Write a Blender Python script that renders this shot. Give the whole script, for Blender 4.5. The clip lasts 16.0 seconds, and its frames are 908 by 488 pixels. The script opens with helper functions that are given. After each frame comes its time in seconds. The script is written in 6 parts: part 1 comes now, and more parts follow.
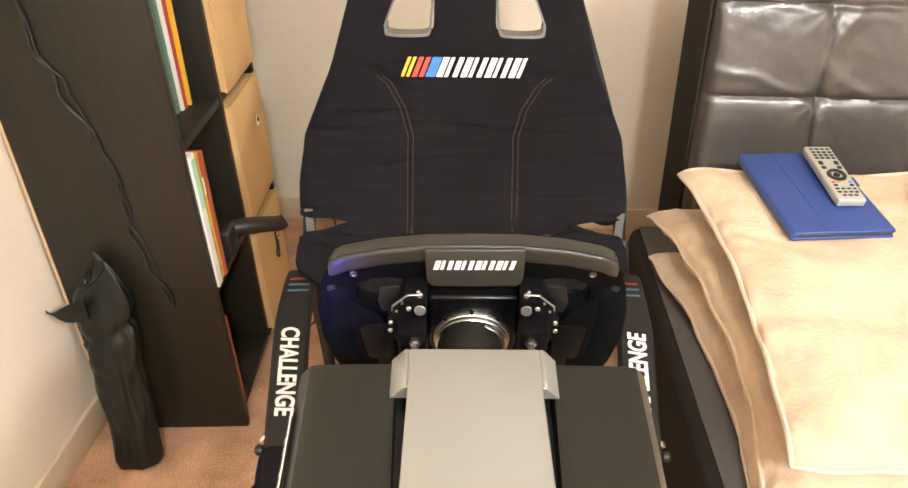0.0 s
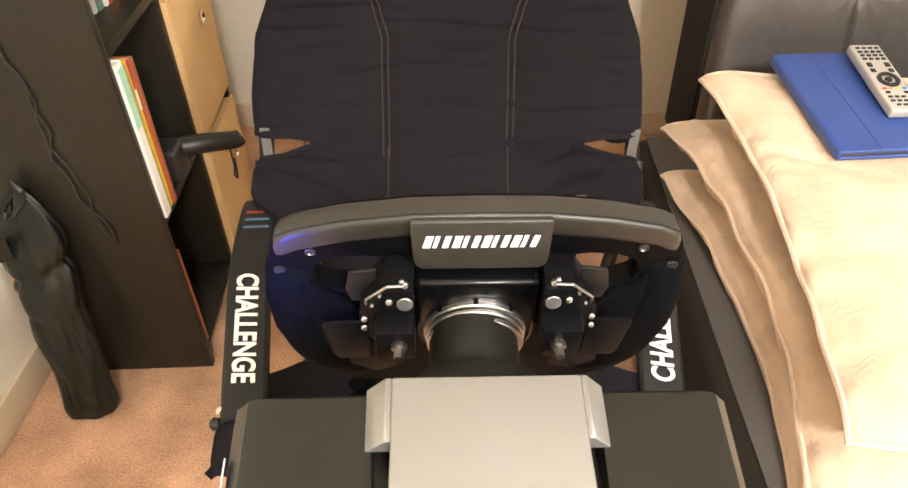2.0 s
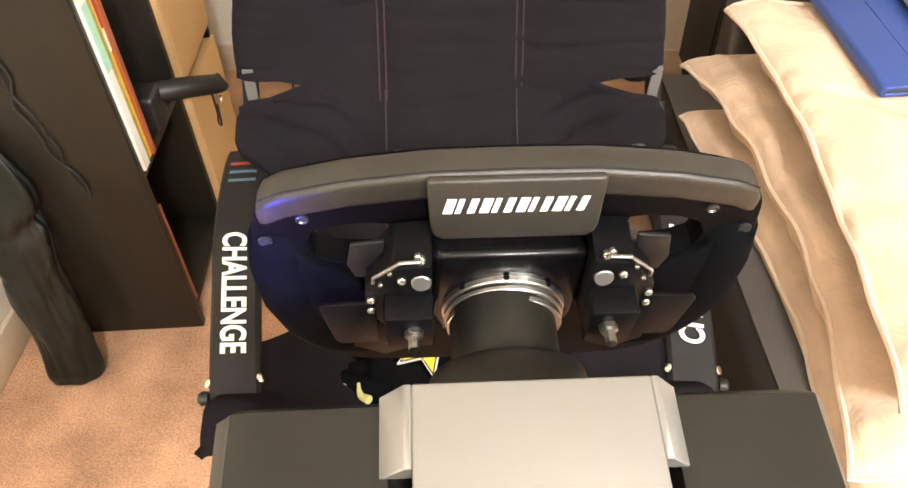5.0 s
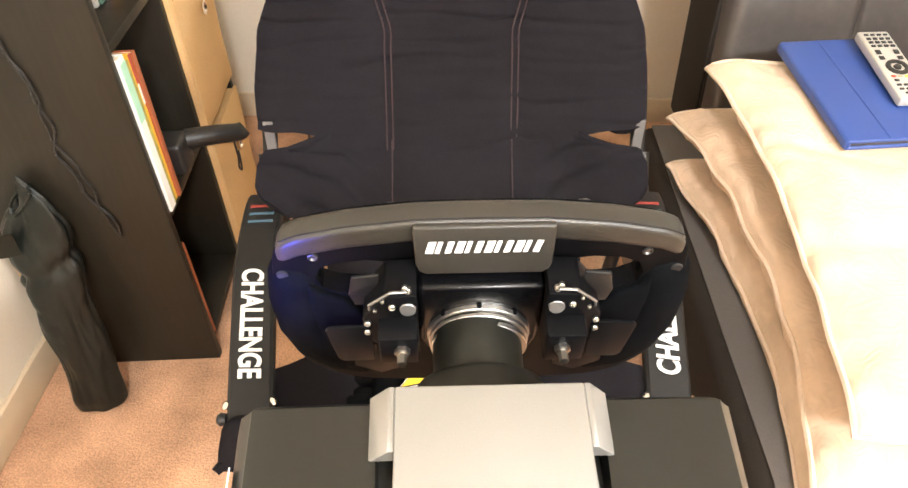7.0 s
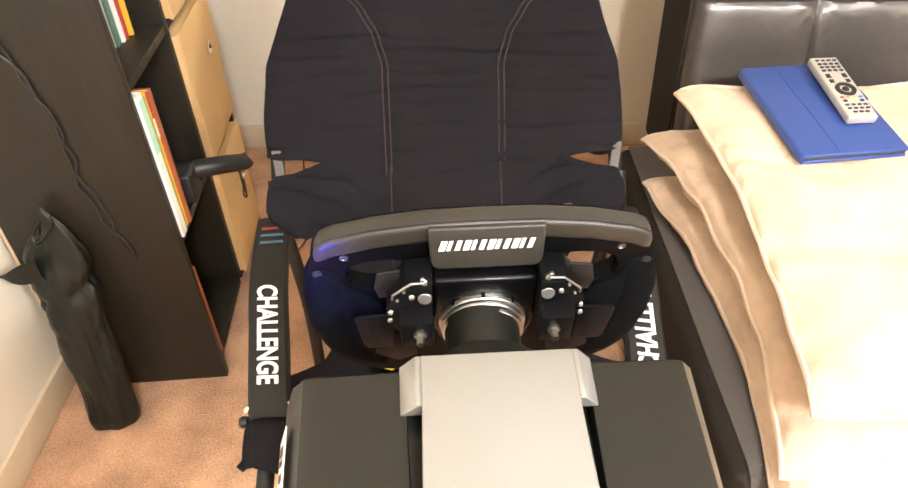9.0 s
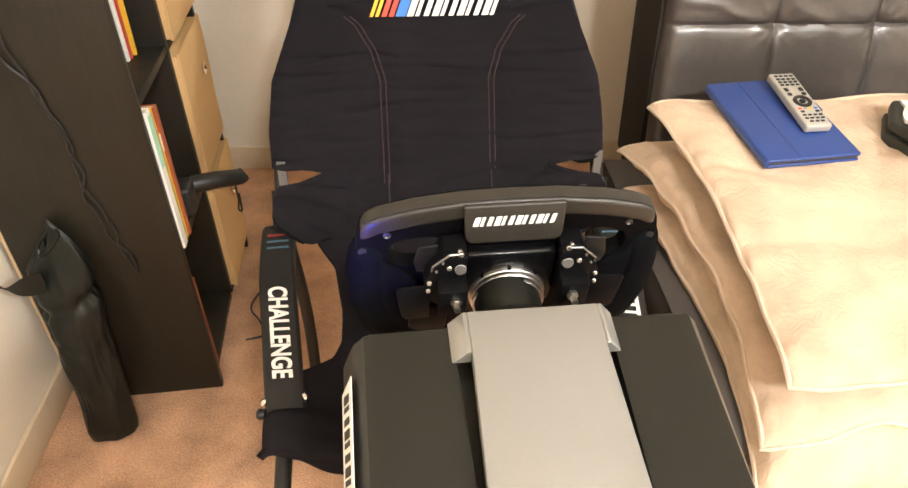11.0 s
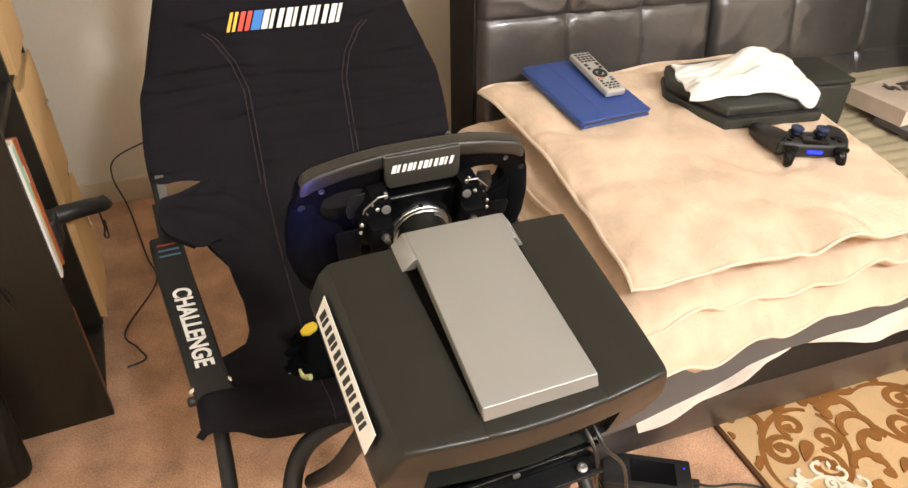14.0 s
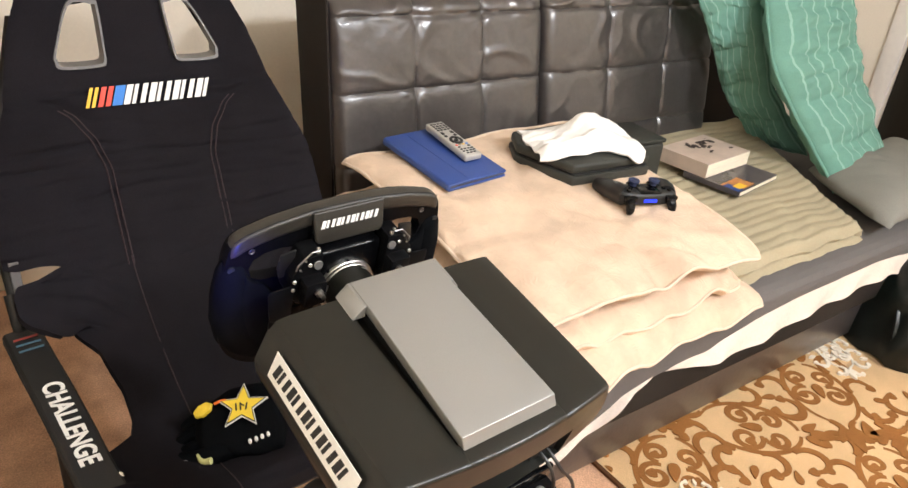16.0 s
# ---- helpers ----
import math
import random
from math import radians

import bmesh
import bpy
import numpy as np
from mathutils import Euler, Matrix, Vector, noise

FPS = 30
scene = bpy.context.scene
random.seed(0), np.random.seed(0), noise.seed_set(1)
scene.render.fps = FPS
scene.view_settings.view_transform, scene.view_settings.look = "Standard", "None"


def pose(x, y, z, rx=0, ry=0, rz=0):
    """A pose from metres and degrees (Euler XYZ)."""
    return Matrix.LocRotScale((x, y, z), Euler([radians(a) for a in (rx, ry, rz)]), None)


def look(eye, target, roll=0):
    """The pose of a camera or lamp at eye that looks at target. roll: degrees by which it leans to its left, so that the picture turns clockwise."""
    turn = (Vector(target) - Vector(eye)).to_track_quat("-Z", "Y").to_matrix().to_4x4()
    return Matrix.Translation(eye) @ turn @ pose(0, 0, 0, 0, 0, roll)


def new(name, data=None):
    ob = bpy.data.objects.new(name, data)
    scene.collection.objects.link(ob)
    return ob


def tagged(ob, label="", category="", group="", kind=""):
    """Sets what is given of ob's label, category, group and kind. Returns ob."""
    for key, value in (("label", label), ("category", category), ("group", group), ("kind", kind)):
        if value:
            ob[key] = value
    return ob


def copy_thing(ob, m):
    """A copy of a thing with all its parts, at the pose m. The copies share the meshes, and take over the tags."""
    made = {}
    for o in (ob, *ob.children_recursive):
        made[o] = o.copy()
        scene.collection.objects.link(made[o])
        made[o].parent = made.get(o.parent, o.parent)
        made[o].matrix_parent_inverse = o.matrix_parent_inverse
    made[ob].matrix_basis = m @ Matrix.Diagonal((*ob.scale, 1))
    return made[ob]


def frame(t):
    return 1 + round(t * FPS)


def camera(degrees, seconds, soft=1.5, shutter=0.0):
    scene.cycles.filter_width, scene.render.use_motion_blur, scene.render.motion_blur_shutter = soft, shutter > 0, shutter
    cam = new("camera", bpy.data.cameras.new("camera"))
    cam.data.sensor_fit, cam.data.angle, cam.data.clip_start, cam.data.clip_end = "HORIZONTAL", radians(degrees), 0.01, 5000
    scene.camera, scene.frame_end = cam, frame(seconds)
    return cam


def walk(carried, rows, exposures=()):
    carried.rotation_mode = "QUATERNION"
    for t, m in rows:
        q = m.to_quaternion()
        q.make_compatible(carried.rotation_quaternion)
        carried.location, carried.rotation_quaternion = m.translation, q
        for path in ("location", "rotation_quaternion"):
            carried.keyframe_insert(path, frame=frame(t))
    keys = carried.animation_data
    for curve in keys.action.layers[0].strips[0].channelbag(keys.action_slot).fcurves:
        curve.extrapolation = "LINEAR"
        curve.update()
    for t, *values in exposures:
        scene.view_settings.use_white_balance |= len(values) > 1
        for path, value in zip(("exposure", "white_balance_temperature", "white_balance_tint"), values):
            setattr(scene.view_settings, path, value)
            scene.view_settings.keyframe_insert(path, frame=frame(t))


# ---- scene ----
cam = camera(64.1, 16.0)
PATH = [
    (0, (0.07, -0.002, 1.329), (-0.005, 1.695, 0.273), 0.7),
    (0.5, (0.027, 0.074, 1.314), (-0.008, 1.718, 0.177), -0.2),
    (1, (0.022, 0.118, 1.292), (0.022, 1.719, 0.094), 1.3),
    (1.5, (0.04, 0.168, 1.279), (0.044, 1.736, 0.037), 2.3),
    (2, (0.048, 0.199, 1.26), (0.042, 1.728, -0.03), 1.2),
    (2.5, (0.048, 0.223, 1.249), (0.033, 1.722, -0.075), 0.8),
    (3, (0.048, 0.25, 1.236), (0.027, 1.723, -0.116), 0.5),
    (3.5, (0.051, 0.265, 1.226), (0.03, 1.713, -0.153), 0.4),
    (4, (0.053, 0.272, 1.221), (0.027, 1.705, -0.174), 0.1),
    (4.5, (0.029, 0.281, 1.204), (0.045, 1.705, -0.201), 0.9),
    (5, (0.029, 0.279, 1.206), (0.044, 1.705, -0.197), 0.9),
    (5.5, (0.028, 0.274, 1.211), (0.044, 1.705, -0.187), 0.9),
    (6, (0.028, 0.264, 1.22), (0.043, 1.704, -0.167), 1.0),
    (6.5, (0.052, 0.236, 1.25), (0.024, 1.705, -0.106), 0.1),
    (7, (0.05, 0.21, 1.269), (0.028, 1.71, -0.054), 0.4),
    (7.5, (0.046, 0.19, 1.281), (0.033, 1.708, -0.021), 0.4),
    (8, (0.042, 0.166, 1.295), (0.037, 1.698, 0.008), 0.3),
    (8.5, (0.037, 0.142, 1.305), (0.041, 1.681, 0.027), 0.1),
    (9, (0.033, 0.118, 1.319), (0.051, 1.668, 0.055), -0.1),
    (9.5, (-0.004, 0.108, 1.312), (0.069, 1.665, 0.057), 0.8),
    (10, (-0.015, 0.083, 1.321), (0.065, 1.654, 0.086), 0.9),
    (10.5, (-0.027, 0.056, 1.328), (0.068, 1.641, 0.112), 1.0),
    (11, (-0.034, 0.028, 1.332), (0.093, 1.623, 0.132), 1.3),
    (11.3, (-0.005, 0.002, 1.348), (0.108, 1.607, 0.16), 0.8),
    (11.5, (-0.002, -0.014, 1.349), (0.169, 1.59, 0.167), 1.6),
    (12, (-0.009, -0.049, 1.352), (0.233, 1.557, 0.185), 1.2),
    (12.5, (-0.029, -0.077, 1.356), (0.285, 1.523, 0.198), 1.0),
    (13, (-0.06, -0.13, 1.354), (0.267, 1.475, 0.207), 0.9),
    (13.5, (-0.107, -0.141, 1.364), (0.313, 1.448, 0.225), 1.2),
    (14, (-0.169, -0.139, 1.359), (0.428, 1.389, 0.215), 2.1),
    (14.5, (-0.221, -0.133, 1.352), (0.554, 1.323, 0.221), 2.6),
    (15, (-0.261, -0.138, 1.349), (0.614, 1.308, 0.278), 3.2),
    (15.5, (-0.285, -0.131, 1.347), (0.681, 1.325, 0.374), 4.0),
    (16, (-0.304, -0.125, 1.338), (0.768, 1.284, 0.409), 5.6),
]
EXPOSURES = [(0, 0.12, 6550, 10), (2.5, 0.35, 6500, 10), (4, 0.38, 6450, 10), (7, 0.69, 6300, 10), (9, 0.58, 6300, 10), (11.5, -0.03, 6600, 10), (13, -0.16, 6450, 10), (14.5, -0.38, 6150, 10), (16, -0.34, 5950, 10)]
walk(cam, [(t, look(eye, target, roll)) for t, eye, target, roll in PATH], EXPOSURES)

# ---- light ----
world = bpy.data.worlds.new("room_world")
scene.world = world
world.use_nodes = True
world.node_tree.nodes["Background"].inputs[0].default_value = (0.9, 0.75, 0.55, 1)
world.node_tree.nodes["Background"].inputs[1].default_value = 0.01


def bulb(name, place, watts, colour, size):
    data = bpy.data.lights.new(name, "POINT")
    data.energy, data.color, data.shadow_soft_size = watts, colour, size
    ob = new(name, data)
    ob.location = place
    return ob


LAMPS = [((0.40, -1.20), 135), ((1.60, -1.00), 190)]
for (lx, ly), watts in LAMPS:
    bulb("ceiling_bulb", (lx, ly, 2.27), watts, (0.975, 0.965, 0.945), 0.11)
# Added blue spot without a fixture, for the glow on the left grip.
spot = bpy.data.lights.new("added_blue_spot", "SPOT")
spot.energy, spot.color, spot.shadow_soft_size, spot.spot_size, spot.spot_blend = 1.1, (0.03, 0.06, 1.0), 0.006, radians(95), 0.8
new("added_blue_spot", spot).matrix_world = look((-0.100, 0.500, 0.905), (-0.082, 0.60, 0.905))

# ---- materials ----


def mat(name, colour, rough=0.5, metal=0.0, vary=0.15, grain=60.0, bump=0.1, depth=0.002, blotch=4.0, spec=0.5, sheen=0.0, stretch=(1, 1, 1), island=0.0, coat=0.0):
    """A surface with fine grain, broad stains and relief, at real size."""
    m = bpy.data.materials.new(name)
    m.use_nodes = True
    nt = m.node_tree
    b = nt.nodes["Principled BSDF"]
    tc = nt.nodes.new("ShaderNodeTexCoord")
    mp = nt.nodes.new("ShaderNodeMapping")
    mp.inputs["Scale"].default_value = stretch
    nt.links.new(tc.outputs["Object"], mp.inputs[0])
    fine = nt.nodes.new("ShaderNodeTexNoise")
    fine.inputs["Scale"].default_value, fine.inputs["Detail"].default_value = grain, 4
    wide = nt.nodes.new("ShaderNodeTexNoise")
    wide.inputs["Scale"].default_value, wide.inputs["Detail"].default_value = blotch, 3
    for n in (fine, wide):
        nt.links.new(mp.outputs[0], n.inputs["Vector"])
    add = nt.nodes.new("ShaderNodeMath")
    add.operation = "ADD"
    nt.links.new(fine.outputs["Fac"], add.inputs[0])
    nt.links.new(wide.outputs["Fac"], add.inputs[1])
    ramp = nt.nodes.new("ShaderNodeMapRange")
    ramp.inputs["From Min"].default_value, ramp.inputs["From Max"].default_value = 0.6, 1.4
    ramp.inputs["To Min"].default_value, ramp.inputs["To Max"].default_value = 1 - vary, 1 + vary
    nt.links.new(add.outputs[0], ramp.inputs["Value"])
    mul = nt.nodes.new("ShaderNodeVectorMath")
    mul.operation = "SCALE"
    mul.inputs[0].default_value = colour
    nt.links.new(ramp.outputs[0], mul.inputs["Scale"])
    nt.links.new(mul.outputs[0], b.inputs["Base Color"])
    b.inputs["Roughness"].default_value, b.inputs["Metallic"].default_value = rough, metal
    b.inputs["Specular IOR Level"].default_value = spec
    b.inputs["Coat Weight"].default_value, b.inputs["Coat Roughness"].default_value = coat, 0.08
    b.inputs["Sheen Weight"].default_value = sheen
    if sheen:
        b.inputs["Sheen Roughness"].default_value = 0.5
        b.inputs["Sheen Tint"].default_value = (*[min(1, c * 1.6) for c in colour], 1)
    rr = nt.nodes.new("ShaderNodeMapRange")
    rr.inputs["From Min"].default_value, rr.inputs["From Max"].default_value = 0.3, 0.7
    rr.inputs["To Min"].default_value, rr.inputs["To Max"].default_value = max(0.03, rough - 0.06), min(1, rough + 0.06)
    nt.links.new(wide.outputs["Fac"], rr.inputs["Value"])
    nt.links.new(rr.outputs[0], b.inputs["Roughness"])
    if bump:
        bp = nt.nodes.new("ShaderNodeBump")
        bp.inputs["Strength"].default_value, bp.inputs["Distance"].default_value = bump, depth
        nt.links.new(fine.outputs["Fac"], bp.inputs["Height"])
        nt.links.new(bp.outputs[0], b.inputs["Normal"])
    return m


def glow(name, colour, strength):
    m = mat(name, colour, 0.4, bump=0)
    b = m.node_tree.nodes["Principled BSDF"]
    b.inputs["Emission Color"].default_value = (*colour, 1)
    b.inputs["Emission Strength"].default_value = strength
    return m


CARPET = mat("carpet_pile", (0.56, 0.335, 0.21), 0.95, vary=0.50, grain=230, bump=0.7, depth=0.006, blotch=9, spec=0.1, sheen=0.3)
WALL = mat("cream_wall_paint", (0.86, 0.795, 0.67), 0.9, vary=0.04, grain=120, bump=0.15, depth=0.001, blotch=1.5, spec=0.08)
CEIL = mat("white_ceiling_paint", (0.82, 0.80, 0.76), 0.9, vary=0.03, grain=90, bump=0.3)
TRIM = mat("cream_trim_paint", (0.74, 0.62, 0.45), 0.45, vary=0.05, grain=40, bump=0.05)
WHITE_TRIM = mat("white_trim_paint", (0.85, 0.82, 0.76), 0.4, vary=0.04, grain=40, bump=0.05)
CASE = mat("black_brown_veneer", (0.0140, 0.0122, 0.0080), 0.46, vary=0.35, grain=14, bump=0.12, depth=0.001, blotch=2.5, spec=0.32, stretch=(9, 9, 0.8))
BIN = mat("tan_bin_fabric", (0.66, 0.43, 0.20), 0.8, vary=0.10, grain=300, bump=0.35, blotch=6, spec=0.2)
LEATHER = mat("dark_brown_leatherette", (0.049, 0.0425, 0.0405), 0.37, vary=0.25, grain=70, bump=0.15, depth=0.003, blotch=3, spec=0.9, coat=0.55)
# Darker copy of the leatherette; the sofa sides' shade is in its colour.
SHADED_LEATHER = mat("shaded_leatherette", (0.028, 0.0235, 0.020), 0.9, vary=0.2, grain=300, bump=0.3, spec=0.1)
VELVET = mat("beige_velour", (0.69, 0.52, 0.378), 0.9, vary=0.12, grain=26, bump=0.25, depth=0.004, blotch=5, spec=0.15, sheen=0.35)
def emboss(m, scale, distortion, depth, strength, tint):
    """Adds a swirling raised pattern and the nap's lighter and darker patches."""
    nt = m.node_tree
    tc = nt.nodes.new("ShaderNodeTexCoord")
    cells = nt.nodes.new("ShaderNodeTexVoronoi")
    cells.inputs["Scale"].default_value = scale
    nt.links.new(tc.outputs["Object"], cells.inputs["Vector"])
    bend = nt.nodes.new("ShaderNodeTexNoise")
    bend.inputs["Scale"].default_value, bend.inputs["Detail"].default_value = scale * 2.2, 1
    nt.links.new(tc.outputs["Object"], bend.inputs["Vector"])
    turns = nt.nodes.new("ShaderNodeMath")
    turns.operation = "MULTIPLY"
    turns.inputs[1].default_value = 34
    nt.links.new(cells.outputs["Distance"], turns.inputs[0])
    swirl = nt.nodes.new("ShaderNodeMath")
    swirl.operation = "MULTIPLY_ADD"
    swirl.inputs[1].default_value = distortion * 6
    nt.links.new(bend.outputs["Fac"], swirl.inputs[0])
    nt.links.new(turns.outputs[0], swirl.inputs[2])
    wave = nt.nodes.new("ShaderNodeMath")
    wave.operation = "SINE"
    nt.links.new(swirl.outputs[0], wave.inputs[0])
    bp = nt.nodes.new("ShaderNodeBump")
    bp.inputs["Strength"].default_value, bp.inputs["Distance"].default_value = strength, depth
    nt.links.new(wave.outputs[0], bp.inputs["Height"])
    old = next(n for n in nt.nodes if n.type == "BUMP" and n != bp)
    nt.links.new(old.outputs[0], bp.inputs["Normal"])
    nt.links.new(bp.outputs[0], nt.nodes["Principled BSDF"].inputs["Normal"])
    patch = nt.nodes.new("ShaderNodeTexNoise")
    patch.inputs["Scale"].default_value, patch.inputs["Detail"].default_value = 9, 5
    nt.links.new(tc.outputs["Object"], patch.inputs["Vector"])
    mr = nt.nodes.new("ShaderNodeMapRange")
    mr.inputs["From Min"].default_value, mr.inputs["From Max"].default_value = 0.42, 0.66
    mr.inputs["To Min"].default_value, mr.inputs["To Max"].default_value = 1.0, tint
    nt.links.new(patch.outputs["Fac"], mr.inputs["Value"])
    mul = nt.nodes.new("ShaderNodeVectorMath")
    mul.operation = "SCALE"
    src = nt.nodes["Principled BSDF"].inputs["Base Color"].links[0].from_socket
    nt.links.new(src, mul.inputs[0])
    nt.links.new(mr.outputs[0], mul.inputs["Scale"])
    nt.links.new(mul.outputs[0], nt.nodes["Principled BSDF"].inputs["Base Color"])


emboss(VELVET, 15.0, 5.0, 0.0018, 0.17, 0.84)
PIPING = mat("beige_piping", (0.70, 0.56, 0.43), 0.85, vary=0.08, grain=120, bump=0.2, spec=0.15)
GREY_SHEET = mat("grey_sofa_cover", (0.115, 0.105, 0.10), 0.75, vary=0.12, grain=300, bump=0.3, blotch=5, spec=0.25)
WHITE_CLOTH = mat("white_cotton", (0.86, 0.83, 0.78), 0.85, vary=0.05, grain=160, bump=0.2, blotch=8, spec=0.2)
PINK_SHEET = mat("pale_sheet", (0.70, 0.60, 0.52), 0.9, vary=0.10, grain=160, bump=0.8, blotch=8, spec=0.15)
BLUE_CASE = mat("blue_leatherette", (0.025, 0.060, 0.24), 0.45, vary=0.10, grain=500, bump=0.25, depth=0.0006, blotch=12)
SILVER = mat("silver_grey_housing", (0.295, 0.29, 0.27), 0.40, 0.5, vary=0.05, grain=900, bump=0.06, depth=0.0003, blotch=6)
BLACK_SHELL = mat("satin_black_housing", (0.0115, 0.0112, 0.0085), 0.36, vary=0.15, grain=900, bump=0.10, depth=0.0003, blotch=7, spec=0.4)
GLOSS = mat("gloss_black_plastic", (0.003, 0.003, 0.0035), 0.20, vary=0.15, grain=300, bump=0.02, depth=0.0003, blotch=9, spec=0.26)
WHEEL_BODY = mat("satin_black_wheel_plate", (0.003, 0.003, 0.0035), 0.50, vary=0.15, grain=500, bump=0.08, depth=0.0003, blotch=9, spec=0.04)
RUBBER = mat("dark_grip_leather", (0.025, 0.0225, 0.018), 0.44, vary=0.15, grain=700, bump=0.25, depth=0.0006, blotch=9)
SUEDE = mat("black_suede_grip", (0.0038, 0.0042, 0.0050), 0.9, vary=0.35, grain=700, bump=0.4, depth=0.0006, blotch=40, spec=0.02, sheen=0.02)
BLACK_METAL = mat("anodised_black_metal", (0.0045, 0.0045, 0.005), 0.32, 0.0, vary=0.15, grain=300, bump=0.03, depth=0.0003, spec=0.06)
CHROME = mat("polished_steel", (0.88, 0.85, 0.80), 0.18, 1.0, vary=0.08, grain=200, bump=0.03, depth=0.0003)
STEEL = mat("brushed_steel_ring", (0.80, 0.77, 0.72), 0.34, 1.0, vary=0.06, grain=300, bump=0.05, depth=0.0003)
SCREW = mat("blackened_screw", (0.11, 0.105, 0.10), 0.4, 0.8)
BOLT = mat("dulled_steel_bolt", (0.52, 0.50, 0.46), 0.30, 1.0, vary=0.2, grain=300, bump=0.03, depth=0.0003)
DULL = mat("dull_grey_metal", (0.30, 0.29, 0.28), 0.42, 0.8)
# Near-black that stands in for the shade in holes, slots and seams.
RECESS_SHADE = mat("recess_shade_black", (0.006, 0.006, 0.006), 0.8, bump=0)
SEAT_CLOTH = mat("black_seat_fabric", (0.0124, 0.0112, 0.0134), 0.9, vary=0.25, grain=420, bump=0.4, depth=0.0012, blotch=7, spec=0.04)
STITCH = mat("dark_red_thread", (0.028, 0.014, 0.015), 0.8, vary=0.2, grain=600, bump=0.2)
GREY_RING = mat("grey_plastic_ring", (0.12, 0.112, 0.105), 0.5, grain=300)
SLEEVE = mat("black_strap_cover", (0.005, 0.005, 0.005), 0.6, vary=0.2, grain=500, bump=0.25, depth=0.0006)
INK = mat("white_print", (0.82, 0.81, 0.78), 0.6, vary=0.05, grain=300, bump=0.05)
INK_YELLOW = mat("yellow_print", (0.85, 0.50, 0.03), 0.6, vary=0.05, grain=300, bump=0.05)
INK_RED = mat("red_print", (0.72, 0.06, 0.03), 0.6, vary=0.05, grain=300, bump=0.05)
INK_BLUE = mat("blue_print", (0.03, 0.19, 0.60), 0.6, vary=0.05, grain=300, bump=0.05)
INK_TEAL = mat("faded_blue_print", (0.06, 0.13, 0.19), 0.6, vary=0.05, grain=300, bump=0.05)
FADED_RED = mat("faded_red_print", (0.26, 0.035, 0.025), 0.6, vary=0.08, grain=300, bump=0.05)
INK_BLACK = mat("black_print", (0.02, 0.02, 0.02), 0.6, vary=0.1, grain=300, bump=0.05)
STAR = mat("bright_yellow_patch", (0.85, 0.63, 0.04), 0.6, vary=0.06, grain=300, bump=0.05)
ORANGE = mat("orange_cloth", (0.85, 0.20, 0.02), 0.7, vary=0.1, grain=300, bump=0.1)
TUBE = mat("powder_coated_tube", (0.006, 0.006, 0.006), 0.5, vary=0.15, grain=500, bump=0.12, depth=0.0004)
CABLE = mat("black_cable", (0.012, 0.012, 0.012), 0.4, vary=0.1, grain=200, bump=0.05)
BIN_BAG = mat("crumpled_black_bag", (0.0042, 0.0062, 0.0050), 0.36, vary=0.2, grain=11, bump=0.42, depth=0.012, blotch=8, spec=0.35)
PLASTIC = mat("matt_black_plastic", (0.010, 0.010, 0.010), 0.48, vary=0.15, grain=600, bump=0.12, depth=0.0004)
CONSOLE = mat("dusty_console_plastic", (0.026, 0.027, 0.022), 0.52, vary=0.2, grain=600, bump=0.1, depth=0.0004, blotch=9)
REMOTE = mat("silver_remote_plastic", (0.50, 0.48, 0.44), 0.4, 0.3, vary=0.06, grain=400, bump=0.05, depth=0.0003)
PAPER = mat("book_pages", (0.82, 0.74, 0.58), 0.85, vary=0.12, grain=40, bump=0.4, depth=0.001, stretch=(1, 1, 14))
WHITE_BOARD = mat("white_book_cover", (0.86, 0.85, 0.80), 0.45, vary=0.05, grain=90, bump=0.05)
GREEN_BOOK = mat("green_book_cover", (0.10, 0.20, 0.15), 0.5, vary=0.12, grain=90, bump=0.05)
RED_BOOK = mat("red_book_cover", (0.42, 0.05, 0.04), 0.45, vary=0.1, grain=90, bump=0.05)
WORN_YELLOW = mat("worn_yellow_green_cover", (0.42, 0.36, 0.07), 0.5, vary=0.45, grain=60, bump=0.1, blotch=22)
YELLOW_BOOK = mat("yellow_book_cover", (0.78, 0.45, 0.04), 0.45, vary=0.1, grain=90, bump=0.05)
BROWN_BOOK = mat("brown_book_cover", (0.33, 0.09, 0.035), 0.5, vary=0.15, grain=90, bump=0.1)
GREY_BOOK = mat("grey_book_cover", (0.52, 0.50, 0.46), 0.5, vary=0.1, grain=90, bump=0.05)
MINT = mat("mint_book_cover", (0.42, 0.72, 0.55), 0.45, vary=0.1, grain=90, bump=0.05)
TAUPE = mat("taupe_paperback_cover", (0.52, 0.42, 0.34), 0.5, vary=0.15, grain=20, bump=0.05, blotch=14)
MUTED = mat("muted_orange_print", (0.50, 0.21, 0.06), 0.5, vary=0.35, grain=60, bump=0.02, blotch=30)
DARK_COVER = mat("dark_magazine_cover", (0.05, 0.045, 0.05), 0.3, vary=0.3, grain=20, bump=0.02, blotch=14)
OLIVE = mat("olive_quilt_cotton", (0.36, 0.31, 0.205), 0.9, vary=0.12, grain=200, bump=0.4, depth=0.002, blotch=6, spec=0.15, sheen=0.2)
GREEN = mat("green_quilt_cotton", (0.14, 0.285, 0.225), 0.85, vary=0.12, grain=240, bump=0.35, depth=0.001, blotch=6, spec=0.2)
